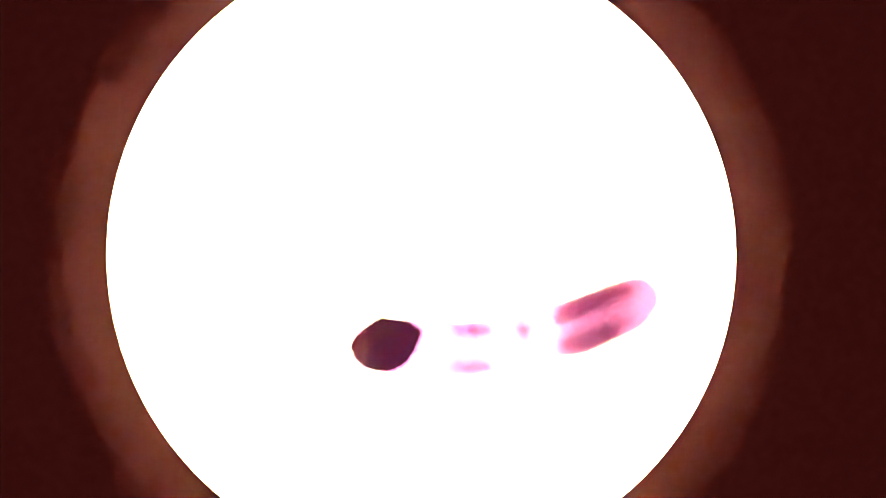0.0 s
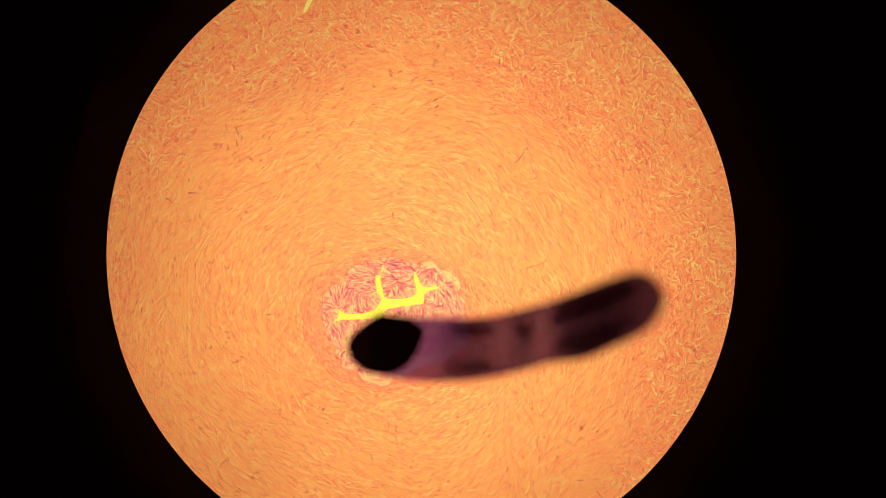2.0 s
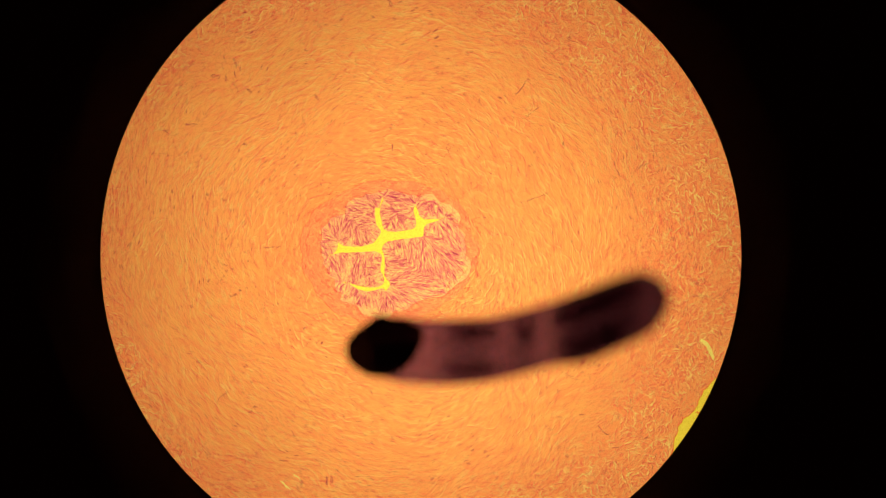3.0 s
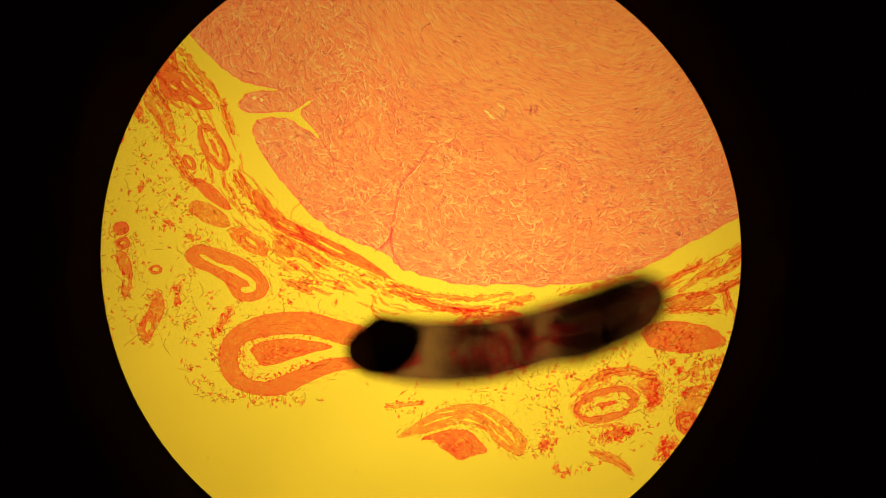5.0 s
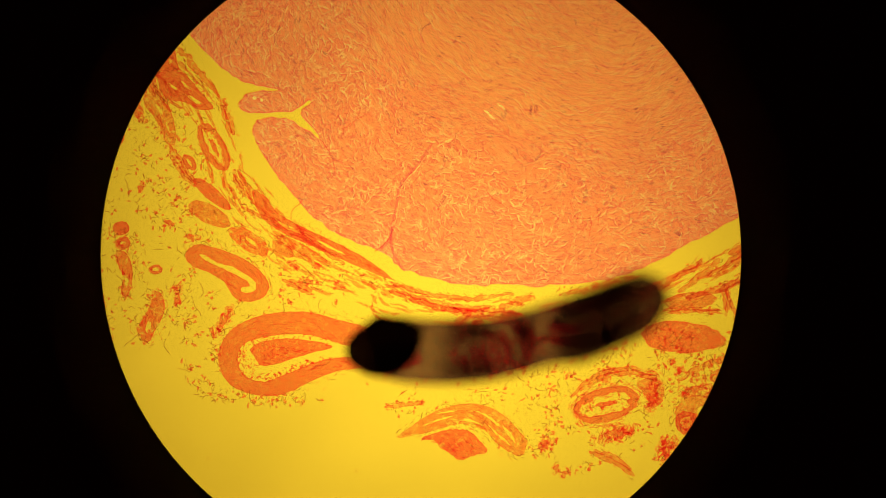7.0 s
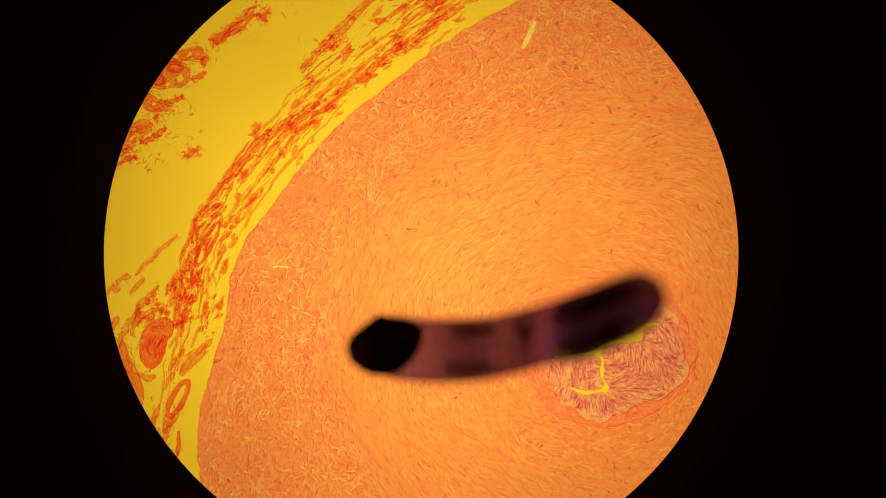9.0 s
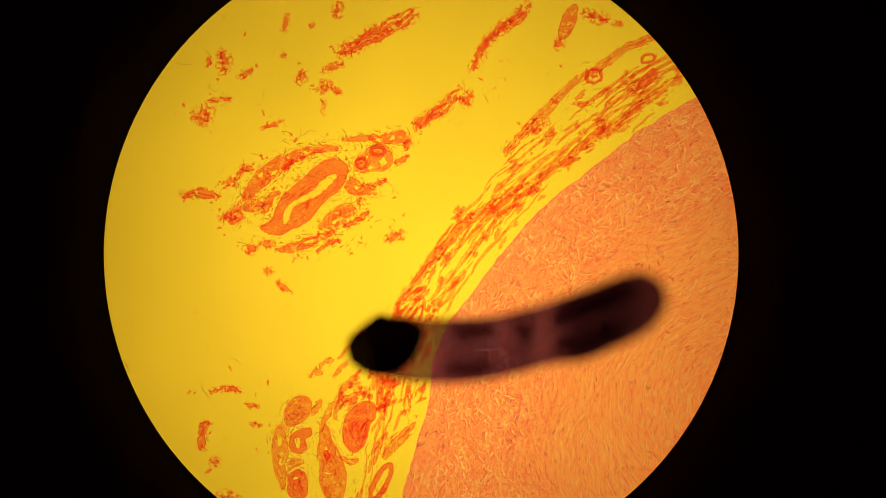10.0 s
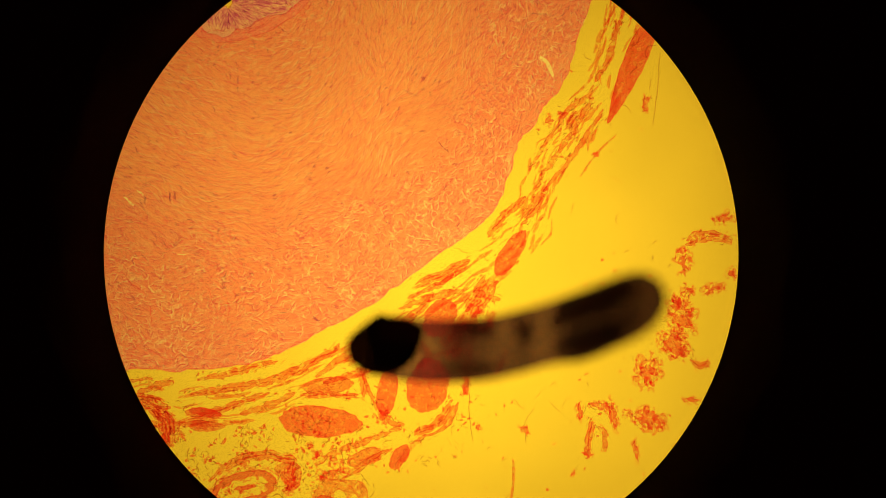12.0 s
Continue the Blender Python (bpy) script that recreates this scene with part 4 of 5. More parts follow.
def build_slanting_vessel(slide):
    """The slanting vessel among torn bands, with two small vessels in a common mass beside it."""
    lobe(slide, "blood_vessel", [(68, -588), (86, -599), (95, -618), (103, -638), (118, -653), (142, -673), (167, -696), (192, -709), (213, -705), (224, -692), (219, -672), (207, -652), (187, -636), (169, -617), (152, -597), (126, -584), (101, -573), (78, -577)], VESSEL, [[(110, -591), (108, -610), (119, -628), (137, -640), (159, -651), (175, -669), (197, -682), (205, -678), (189, -659), (175, -647), (156, -636), (140, -629), (124, -618), (120, -602)]], "long pink vessel with a narrow ragged opening", 2.6, 0.7, 150)
    lobe(slide, "connective_tissue", [(34, -636), (46, -664), (61, -686), (81, -701), (106, -716), (123, -707), (116, -690), (96, -679), (81, -666), (61, -650), (48, -638)], SCRAP, [[(62, -682), (70, -686), (72, -678), (64, -675)], [(84, -682), (100, -690), (104, -686), (90, -679)]], "frayed red band beside the vessel", 4.0, 0.9, 70)
    lobe(slide, "connective_tissue", [(111, -708), (126, -723), (152, -730), (182, -733), (207, -729), (197, -723), (169, -719), (149, -711), (128, -703)], SCRAP, [[(135, -717), (153, -723), (157, -720), (141, -713)]], "frayed red band", 3.8, 0.9, 40)
    lobe(slide, "connective_tissue", [(171, -587), (187, -610), (207, -625), (227, -631), (238, -618), (225, -602), (202, -587), (182, -583)], SCRAP, [[(191, -593), (205, -602), (209, -598), (197, -590)]], "frayed red band beside the vessel", 3.8, 0.9, 50)
    lobe(slide, "connective_tissue", [(94, -548), (126, -559), (155, -569), (182, -578), (205, -587), (199, -575), (172, -560), (147, -548), (116, -541)], SCRAP, [[(143, -558), (159, -565), (163, -562), (149, -555)]], "long frayed red band", 3.8, 0.9, 60)
    lobe(slide, "connective_tissue", [(68, -618), (77, -637), (92, -651), (104, -648), (92, -639), (85, -622), (76, -610)], SCRAP, [], "curled red strip", 2.6, 0.6, 14)
    lobe(slide, "connective_tissue", [(38, -620), (46, -638), (61, -636), (76, -629), (66, -618), (51, -614)], SCRAP, [], "torn red strip", 3.4, 0.8, 14)
    lobe(slide, "connective_tissue", [(10, -597), (15, -618), (26, -628), (38, -618), (34, -602), (21, -591)], SCRAP, [[(19, -610), (28, -614), (26, -604)]], "torn red lump", 3.6, 0.9, 14)
    lobe(slide, "connective_tissue", [(217, -658), (224, -671), (238, -673), (250, -657), (268, -655), (276, -646), (256, -645), (233, -646)], SCRAP, [[(236, -662), (244, -658), (238, -653)]], "torn red strip", 3.8, 0.9, 20)
    lobe(slide, "connective_tissue", [(211, -742), (232, -749), (258, -752), (288, -752), (311, -760), (328, -753), (332, -739), (310, -736), (283, -734), (263, -741), (238, -738)], SCRAP, [[(272, -745), (282, -747), (286, -741), (276, -739)], [(298, -748), (306, -751), (308, -743), (300, -742)]], "frayed red band", 4.4, 1.0, 50)
    lobe(slide, "connective_tissue", [(234, -690), (239, -710), (253, -720), (263, -730), (278, -735), (296, -729), (304, -711), (300, -696), (288, -687), (270, -687), (248, -684)], PALE, [[(280, -708), (290, -711), (293, -700), (283, -696)], [(259, -694), (266, -699), (268, -692), (262, -688)], [(254, -712), (259, -716), (260, -710), (256, -707)]], "small pink mass holding two small vessels", 2.0, 0.6, 40)
    vessel(slide, 277, -723, 16, 10, 5, 6)
    vessel(slide, 247, -701, 12, 12, 0, 4, "", 0.7)
    strand(slide, [(323, -729), (330, -735), (332, -743)], 8, SCRAP)
    strand(slide, [(308, -700), (320, -707), (332, -715)], 6, SCRAP)
    strand(slide, [(248, -660), (273, -662), (292, -672)], 5, SCRAP)
    strand(slide, [(217, -589), (238, -599), (263, -615)], 7, SCRAP)
    strand(slide, [(240, -628), (248, -640)], 6, SCRAP)
    strand(slide, [(106, -690), (126, -705), (147, -716)], 5, SCRAP)
    strand(slide, [(207, -564), (187, -557), (167, -544)], 5, SCRAP)
    strand(slide, [(34, -690), (46, -692), (56, -688)], 7, SCRAP)
    strand(slide, [(20, -660), (31, -685), (38, -700)], 5, SCRAP)


def build_left_nerves(slide):
    """Nerves and small vessels in the sheath along the far side of the wall."""
    lobe(slide, "nerve", [(113, -235), (110, -256), (118, -274), (137, -286), (155, -281), (159, -262), (148, -244), (128, -233)], PALE, [], "pale oval nerve with fine fibres", 1.4, 0.4, 70)
    lobe(slide, "connective_tissue", [(88, -191), (91, -216), (103, -235), (114, -229), (113, -211), (117, -186), (111, -163), (114, -145), (110, -119), (100, -135), (91, -157)], STRAND, [[(98, -210), (104, -216), (105, -202), (100, -196)], [(100, -173), (106, -177), (105, -163), (101, -161)]], "frayed orange strip beside the nerve", 2.4, 0.9, 50)
    lobe(slide, "blood_vessel", [(119, -196), (122, -215), (137, -226), (157, -229), (158, -216), (147, -208), (150, -194), (141, -184), (126, -186)], VESSEL, [[(128, -208), (136, -212), (140, -203), (137, -193), (131, -194)]], "small red vessel with a pale opening", 1.6, 0.3, 12)
    lobe(slide, "nerve", [(116, -133), (119, -147), (134, -154), (147, -147), (152, -127), (148, -107), (131, -99), (117, -113)], NERVE, [[(125, -139), (133, -143), (135, -139), (128, -135)]], "round red nerve", 1.6, 0.4, 40)
    lobe(slide, "connective_tissue", [(115, -163), (124, -173), (139, -173), (143, -165), (131, -161), (120, -153)], STRAND, [], "thin torn band", 1.8, 0.5, 10)
    lobe(slide, "connective_tissue", [(173, -133), (173, -165), (169, -188), (175, -216), (183, -236), (191, -222), (197, -204), (208, -186), (217, -163), (221, -137), (215, -105), (205, -87), (191, -95), (181, -111)], PALE, [[(180, -190), (185, -197), (190, -186), (191, -171), (184, -175)], [(179, -153), (187, -149), (199, -151), (193, -145), (183, -147)]], "long pale mass with a small opening", 1.6, 0.5, 110)
    lobe(slide, "vessel_content", [(182, -186), (187, -189), (191, -179), (188, -171), (183, -175)], CORE, (), "red content of the small opening", 1.2, 0.0, 10)
    lobe(slide, "nerve", [(214, -214), (218, -245), (236, -268), (258, -277), (274, -267), (272, -248), (263, -234), (258, -211), (250, -195), (236, -185), (221, -195)], NERVE, [], "large smooth orange nerve", 1.4, 0.3, 110)
    strand(slide, [(263, -147), (272, -181), (284, -204), (300, -224)], 11)
    strand(slide, [(280, -163), (296, -188), (316, -208), (336, -230), (355, -244)], 13)
    strand(slide, [(173, -216), (181, -244), (197, -268), (219, -281), (250, -293)], 8)
    strand(slide, [(207, -270), (213, -295), (229, -315), (248, -332)], 8)
    strand(slide, [(159, -251), (169, -264), (175, -280)], 8)
    strand(slide, [(199, -244), (205, -264), (211, -280)], 6)
    strand(slide, [(211, -179), (229, -167), (242, -173)], 7)
    strand(slide, [(173, -335), (183, -347), (199, -351)], 6)
    strand(slide, [(153, -319), (167, -331), (179, -327)], 7)
    strand(slide, [(197, -319), (211, -335), (223, -347)], 6)
    strand(slide, [(251, -132), (234, -84), (237, -23), (235, 27), (242, 78), (249, 128), (263, 181)], 15)
    strand(slide, [(290, -129), (274, -99), (259, -69), (250, -28), (244, 17)], 14)
    strand(slide, [(183, -124), (193, -89), (206, -56), (209, -38)], 7)
    strand(slide, [(152, -74), (172, -62), (184, -41), (191, -23)], 8)
    strand(slide, [(273, -18), (283, -44), (283, -74)], 5)
    lobe(slide, "nerve", [(256, 11), (263, 22), (272, 49), (263, 52), (256, 35)], PALE, [], "slim pale lens of tissue", 1.0, 0.3, 8)
    lobe(slide, "connective_tissue", [(138, -76), (152, -80), (168, -66), (178, -48), (176, -27), (164, -25), (152, -37), (142, -56)], STRAND, [[(154, -64), (162, -58), (166, -48), (158, -52)], [(160, -41), (168, -37), (166, -31)]], "frayed orange tail of tissue", 2.2, 0.8, 40)


def build_vessels(slide):
    build_sheath_pieces(slide)
    build_slanting_vessel(slide)
    build_left_nerves(slide)
    build_lower_mass(slide)
    build_artery(slide)
    lobe(slide, "blood_vessel", [(329, 451), (346, 434), (376, 438), (412, 450), (443, 466), (466, 486), (476, 506), (466, 526), (440, 534), (418, 528), (406, 512), (396, 497), (370, 482), (340, 470)], VESSEL,
         [[(353, 451), (367, 453), (386, 465), (410, 471), (436, 486), (452, 498), (454, 512), (440, 519), (426, 515), (429, 508), (441, 506), (436, 497), (412, 484), (388, 473), (364, 462)]],
         "long hook-shaped pink vessel with a narrow opening", 1.3, 0.5, 60)
    vessel(slide, 1072, 716, 58, 29, -15, 11, "pink oval vessel with speckled content", 0.7, halo=8)
    vessel(slide, 379, 261, 47, 20, 62, 9, "", 0.8)
    vessel(slide, 336, 288, 16, 9, 55, 6)
    vessel(slide, 218, 431, 13, 11, 0, 7)
    vessel(slide, 276, 477, 11, 8, 0, 4)
    vessel(slide, 662, -856, 16, 14, 0, 4, "", 0.8)
    vessel(slide, 759, -888, 14, 9, -20, 4)
    vessel(slide, 282, -132, 40, 15, -62, 9)
    vessel(slide, 335, -408, 46, 11, -62, 5)
    vessel(slide, 1214, 748, 19, 20, 0, 8, "", 0.95)
    nerve(slide, 1222, 533, 46, 15, -6, PALE)
    scrap(slide, 1178, 800, 13, 20, 25)
    for row in ((1206, 597, 74, 27, 2), (375, 343, 41, 11, 40), (215, 404, 14, 12, 0), (1400, 532, 36, 50, 20), (1327, 542, 18, 42, 10),
                (1349, 660, 13, 25, 35), (1547, 297, 46, 17, -58), (759, -852, 23, 10, -45), (1003, 580, 28, 7, 8)):
        nerve(slide, *row)
    nerve(slide, 616, -952, 13, 34, 22, SCRAP)
    nerve(slide, 1761, -28, 100, 18, -67, RED_NERVE, 0.42)
    for row in ((370, 379, 40, 16, 27), (1288, 660, 32, 14, -20), 
                (500, 441, 22, 10, 35), (994, 602, 17, 8, 0), (264, 31, 8, 16, 10)):
        nerve(slide, *row, PALE)


def build_lower_left(slide):
    for line, w in (([(428, 366), (520, 412), (610, 468)], 7), 
                    ([(290, 42), (318, 86), (352, 128), (402, 188)], 8), ([(395, 180), (404, 212), (414, 248)], 12),
                    ([(412, 300), (430, 330), (452, 354)], 15), ([(500, 492), (530, 508), (562, 522)], 11), 
                    ([(300, 255), (318, 292), (348, 330)], 15)):
        strand(slide, line, w)
    for line, w in (([(690, 500), (760, 520), (835, 528), (910, 520)], 6), ([(660, 490), (740, 528), (830, 548), (935, 556)], 13), ([(690, 515), (790, 548), (900, 566)], 8),
                    ([(995, 722), (1040, 680), (1100, 658), (1160, 668), (1162, 722)], 13), ([(1043, 800), (1085, 812), (1128, 842)], 14),
                    ([(838, 600), (850, 632), (862, 660)], 26), ([(900, 566), (930, 600), (938, 640)], 22), ([(800, 590), (830, 560), (880, 552)], 14), ([(985, 520), (1060, 508), (1150, 480)], 9),
                    ([(675, 668), (705, 652), (740, 640)], 9), ([(680, 720), (715, 716), (752, 712)], 6)):
        strand(slide, line, w)
    for row in ((965, 790, 9, 13, 10), (1185, 785, 15, 10, 30), (1202, 655, 8, 10, 0), (1226, 690, 24, 8, -15), (1190, 640, 5, 6, 0), (1232, 664, 7, 5, 20), (1090, 768, 34, 14, -15), (1155, 700, 10, 26, 15), 
                (311, 512, 9, 8, 0), (314, 530, 6, 12, 10), (395, 570, 8, 28, 35), (985, 830, 6, 8, 0), (1000, 838, 6, 9, 40), (560, 472, 10, 5, 40)):
        scrap(slide, *row)


def build_middle(slide):
    for line, w in (([(940, 604), (1000, 586), (1060, 564), (1130, 540)], 9), ([(880, 588), (897, 622), (888, 655)], 24), ([(925, 582), (938, 612), (926, 648)], 17)):
        strand(slide, line, w)
    for row in ((826, 640, 22, 12, 10), (870, 640, 26, 12, -8), ):
        scrap(slide, *row, STRAND)
    nerve(slide, 1421, 412, 26, 38, 35)
    nerve(slide, 1330, 436, 46, 10, -18, PALE)
    for line, w in (([(1373, 356), (1425, 338), (1478, 312)], 20), ([(1440, 395), (1470, 372), (1500, 370), (1530, 380)], 8), ([(1455, 430), (1480, 420), (1500, 440)], 7), ([(1386, 452), (1400, 480), (1380, 500)], 9)):
        strand(slide, line, w)
    for row in ((1490, 400, 14, 8, 0), (1510, 420, 10, 12, 0), (1450, 470, 12, 20, 20), (1340, 480, 16, 8, -20)):
        scrap(slide, *row, STRAND)


def build_lower_right(slide):
    for line, w in (([(883, 543), (915, 534), (946, 524)], 8), ([(953, 555), (1018, 541), (1120, 524), (1211, 481), (1262, 446)], 11), ([(880, 566), (912, 566), (945, 572)], 12),
                    ([(1066, 583), (1110, 570), (1163, 544)], 8), ([(1172, 551), (1230, 548), (1288, 554)], 9), ([(1279, 498), (1287, 526), (1284, 556)], 11), ([(1375, 621), (1420, 600), (1455, 556)], 21),
                    ([(1240, 500), (1300, 462), (1370, 410), (1420, 360)], 13), ([(1262, 520), (1320, 490), (1380, 440)], 10), ([(1503, 268), (1540, 228), (1576, 192)], 11), ([(1562, 246), (1590, 214), (1616, 178)], 15),
                    ([(1420, 470), (1470, 410), (1525, 340)], 22)):
        strand(slide, line, w)
    for line, w in (([(1720, -148), (1697, -28), (1652, 22)], 4), ([(1741, -118), (1724, -60), (1700, -10)], 8), ([(1695, 18), (1650, 90), (1588, 182)], 7), ([(1712, 40), (1668, 110), (1604, 190)], 6),
                    ([(1668, 20), (1630, 70), (1580, 150)], 5), ([(1736, 86), (1700, 120), (1672, 160)], 3), ([(1622, 236), (1618, 262), (1602, 282)], 3), ([(1860, 280), (1900, 264), (1948, 278)], 17),
                    ([(1868, 486), (1885, 496), (1905, 490)], 10), ([(1693, 590), (1688, 622), (1680, 658)], 9), ([(1552, 664), (1553, 700), (1548, 742)], 4), ([(1704, 606), (1716, 622), (1716, 650)], 7), ([(1532, 486), (1528, 500), (1520, 512)], 4)):
        strand(slide, line, w)
    for row in ((1790, 29, 7, 14, 10), (1928, 234, 17, 8, -15), (1856, 309, 13, 22, 10), (1864, 364, 11, 9, 0), (1908, 361, 21, 8, -15), (1852, 408, 22, 38, -15), (1940, 333, 9, 8, 0), (1840, 462, 28, 22, 30),
                (1791, 509, 23, 30, 10), (1871, 558, 14, 5, 5), (1796, 594, 30, 18, 25), (1755, 585, 8, 8, 0), (1711, 570, 20, 7, 10), (1671, 580, 6, 14, 0)):
        scrap(slide, *row)
    for row in ((1731, 585, 7, 26, -12), (1771, 648, 4, 18, -8), (1686, 655, 8, 7, 0), (1572, 612, 10, 6, 30), (1322, 588, 10, 16, 0), (1468, 532, 5, 15, 8), (1490, 607, 4, 5, 0), (1660, 690, 5, 3, -30), 
                (1700, 120, 6, 4, 0), (1614, 60, 7, 9, 0), (1640, 50, 9, 6, 0)):
        scrap(slide, *row)


def build_right_bands(slide):
    """Bands that run between the nerves on the right of the section."""
    for line, w in (([(1199, 674), (1242, 649), (1309, 624), (1352, 605)], 7), ([(1213, 528), (1261, 515), (1309, 495)], 8), ([(1200, 517), (1252, 480), (1273, 459)], 8),
                    ([(1242, 701), (1290, 672), (1338, 641)], 9), ([(1488, 392), (1478, 451), (1469, 509), (1465, 549)], 8), ([(1517, 401), (1503, 432)], 6),
                    ([(1540, 471), (1526, 507)], 5), ([(1348, 396), (1405, 376), (1465, 361)], 8), ([(1365, 376), (1415, 355), (1453, 326)], 6),
                    ([(1467, 394), (1486, 363), (1501, 336)], 6), ([(1348, 674), (1369, 643), (1396, 622)], 7), ([(1314, 576), (1333, 597), (1357, 605)], 6),
                    ([(1405, 480), (1444, 471), (1465, 442)], 6), ([(1286, 519), (1300, 552), (1309, 576)], 5)):
        strand(slide, line, w)


def build_upper_left(slide):
    for line, w in (([(204, -894), (270, -930), (351, -972)], 22), ([(342, -764), (380, -790), (432, -836)], 17), ([(443, -862), (478, -925), (529, -963), (548, -992)], 15),
                    ([(-74, -642), (-40, -648), (-4, -640)], 12),
                    ([(-28, -242), (-36, -215), (-40, -187)], 13), ([(-22, -292), (6, -299), (34, -294)], 6)):
        strand(slide, line, w, SCRAP)
    for row in ((3, -882, 10, 23, -12), (-26, -882, 5, 9, 0), (43, -862, 13, 5, -30), (-37, -788, 16, 18, 20), (-2, -815, 22, 4, -5), (112, -951, 5, 15, 15), (108, -893, 5, 4, 0), (141, -855, 8, 14, 20), (181, -837, 13, 10, 0),
                (201, -832, 11, 6, 10), (179, -804, 5, 11, -8), (195, -873, 20, 7, -10), (204, -976, 8, 12, 0), (159, -947, 7, 4, -30), (88, -770, 18, 4, -20), (666, -963, 22, 9, 15)):
        scrap(slide, *row)
    for row in ((705, -950, 9, 5, 0), (12, -668, 14, 6, -45), (16, -604, 19, 9, -10), (50, -548, 12, 9, -20), (80, -557, 15, 7, 0), (80, -510, 9, 6, 20), (110, -480, 15, 6, 35), (306, -570, 16, 9, -20), 
                (-14, -166, 9, 9, 0), (52, -269, 12, 4, 10), (58, -235, 10, 5, 10), (559, -768, 21, 10, -30), (437, -815, 10, 15, 10), (600, -914, 8, 10, 0)):
        scrap(slide, *row)


def build_left(slide):
    for line, w in (([(205, -352), (245, -392), (282, -424)], 5), ([(274, -38), (286, 24), (316, 82)], 10), ([(243, 60), (252, 100), (267, 151), (306, 204)], 12)):
        strand(slide, line, w)
    for line, w in (([(300, -433), (352, -500), (430, -590), (540, -664)], 13), 
                    ([(499, -714), (570, -790), (660, -880)], 13), ([(590, -690), (680, -760), (800, -838)], 12), ([(640, -850), (720, -905), (800, -940)], 12), ):
        strand(slide, line, w)
    for row in ((-30, 2, 7, 25, -12), (-138, 80, 28, 12, -10), (-132, 62, 30, 6, -10), (-88, 96, 6, 5, 0), (-101, 80, 4, 14, 30), (137, 44, 14, 7, -20), (39, 198, 5, 24, 3), (-20, 226, 8, 4, 5), (12, -101, 20, 12, 10),
                (158, 434, 6, 6, 0), (113, 481, 7, 20, 5), (91, 489, 4, 16, 5), (148, 552, 14, 5, 10), (180, 530, 5, 12, -20)):
        scrap(slide, *row)


def build_left_scraps(slide):
    for line, w in (([(176, -12), (184, 10), (186, 28)], 5),
                    ([(280, -290), (300, -330), (330, -370)], 14),
                    ([(232, -60), (232, 10), (240, 60)], 5)):
        strand(slide, line, w)
    for row in ((205, 68, 6, 11, 0), (196, 112, 4, 13, 5), (225, 140, 4, 16, -5), (190, 160, 5, 6, 0), (243, 192, 7, 22, -20), (170, 205, 4, 7, 0), (215, 245, 4, 10, 0), (180, 290, 5, 12, 0), (25, 122, 3, 6, 0), (25, 232, 12, 4, 20), (119, 274, 10, 8, 0),
                (250, 330, 5, 9, 20), (340, 420, 12, 5, 10), (300, 395, 8, 5, 30), (520, 470, 12, 6, 30), (545, 500, 14, 5, 10), (600, 505, 9, 5, 30)):
        scrap(slide, *row)


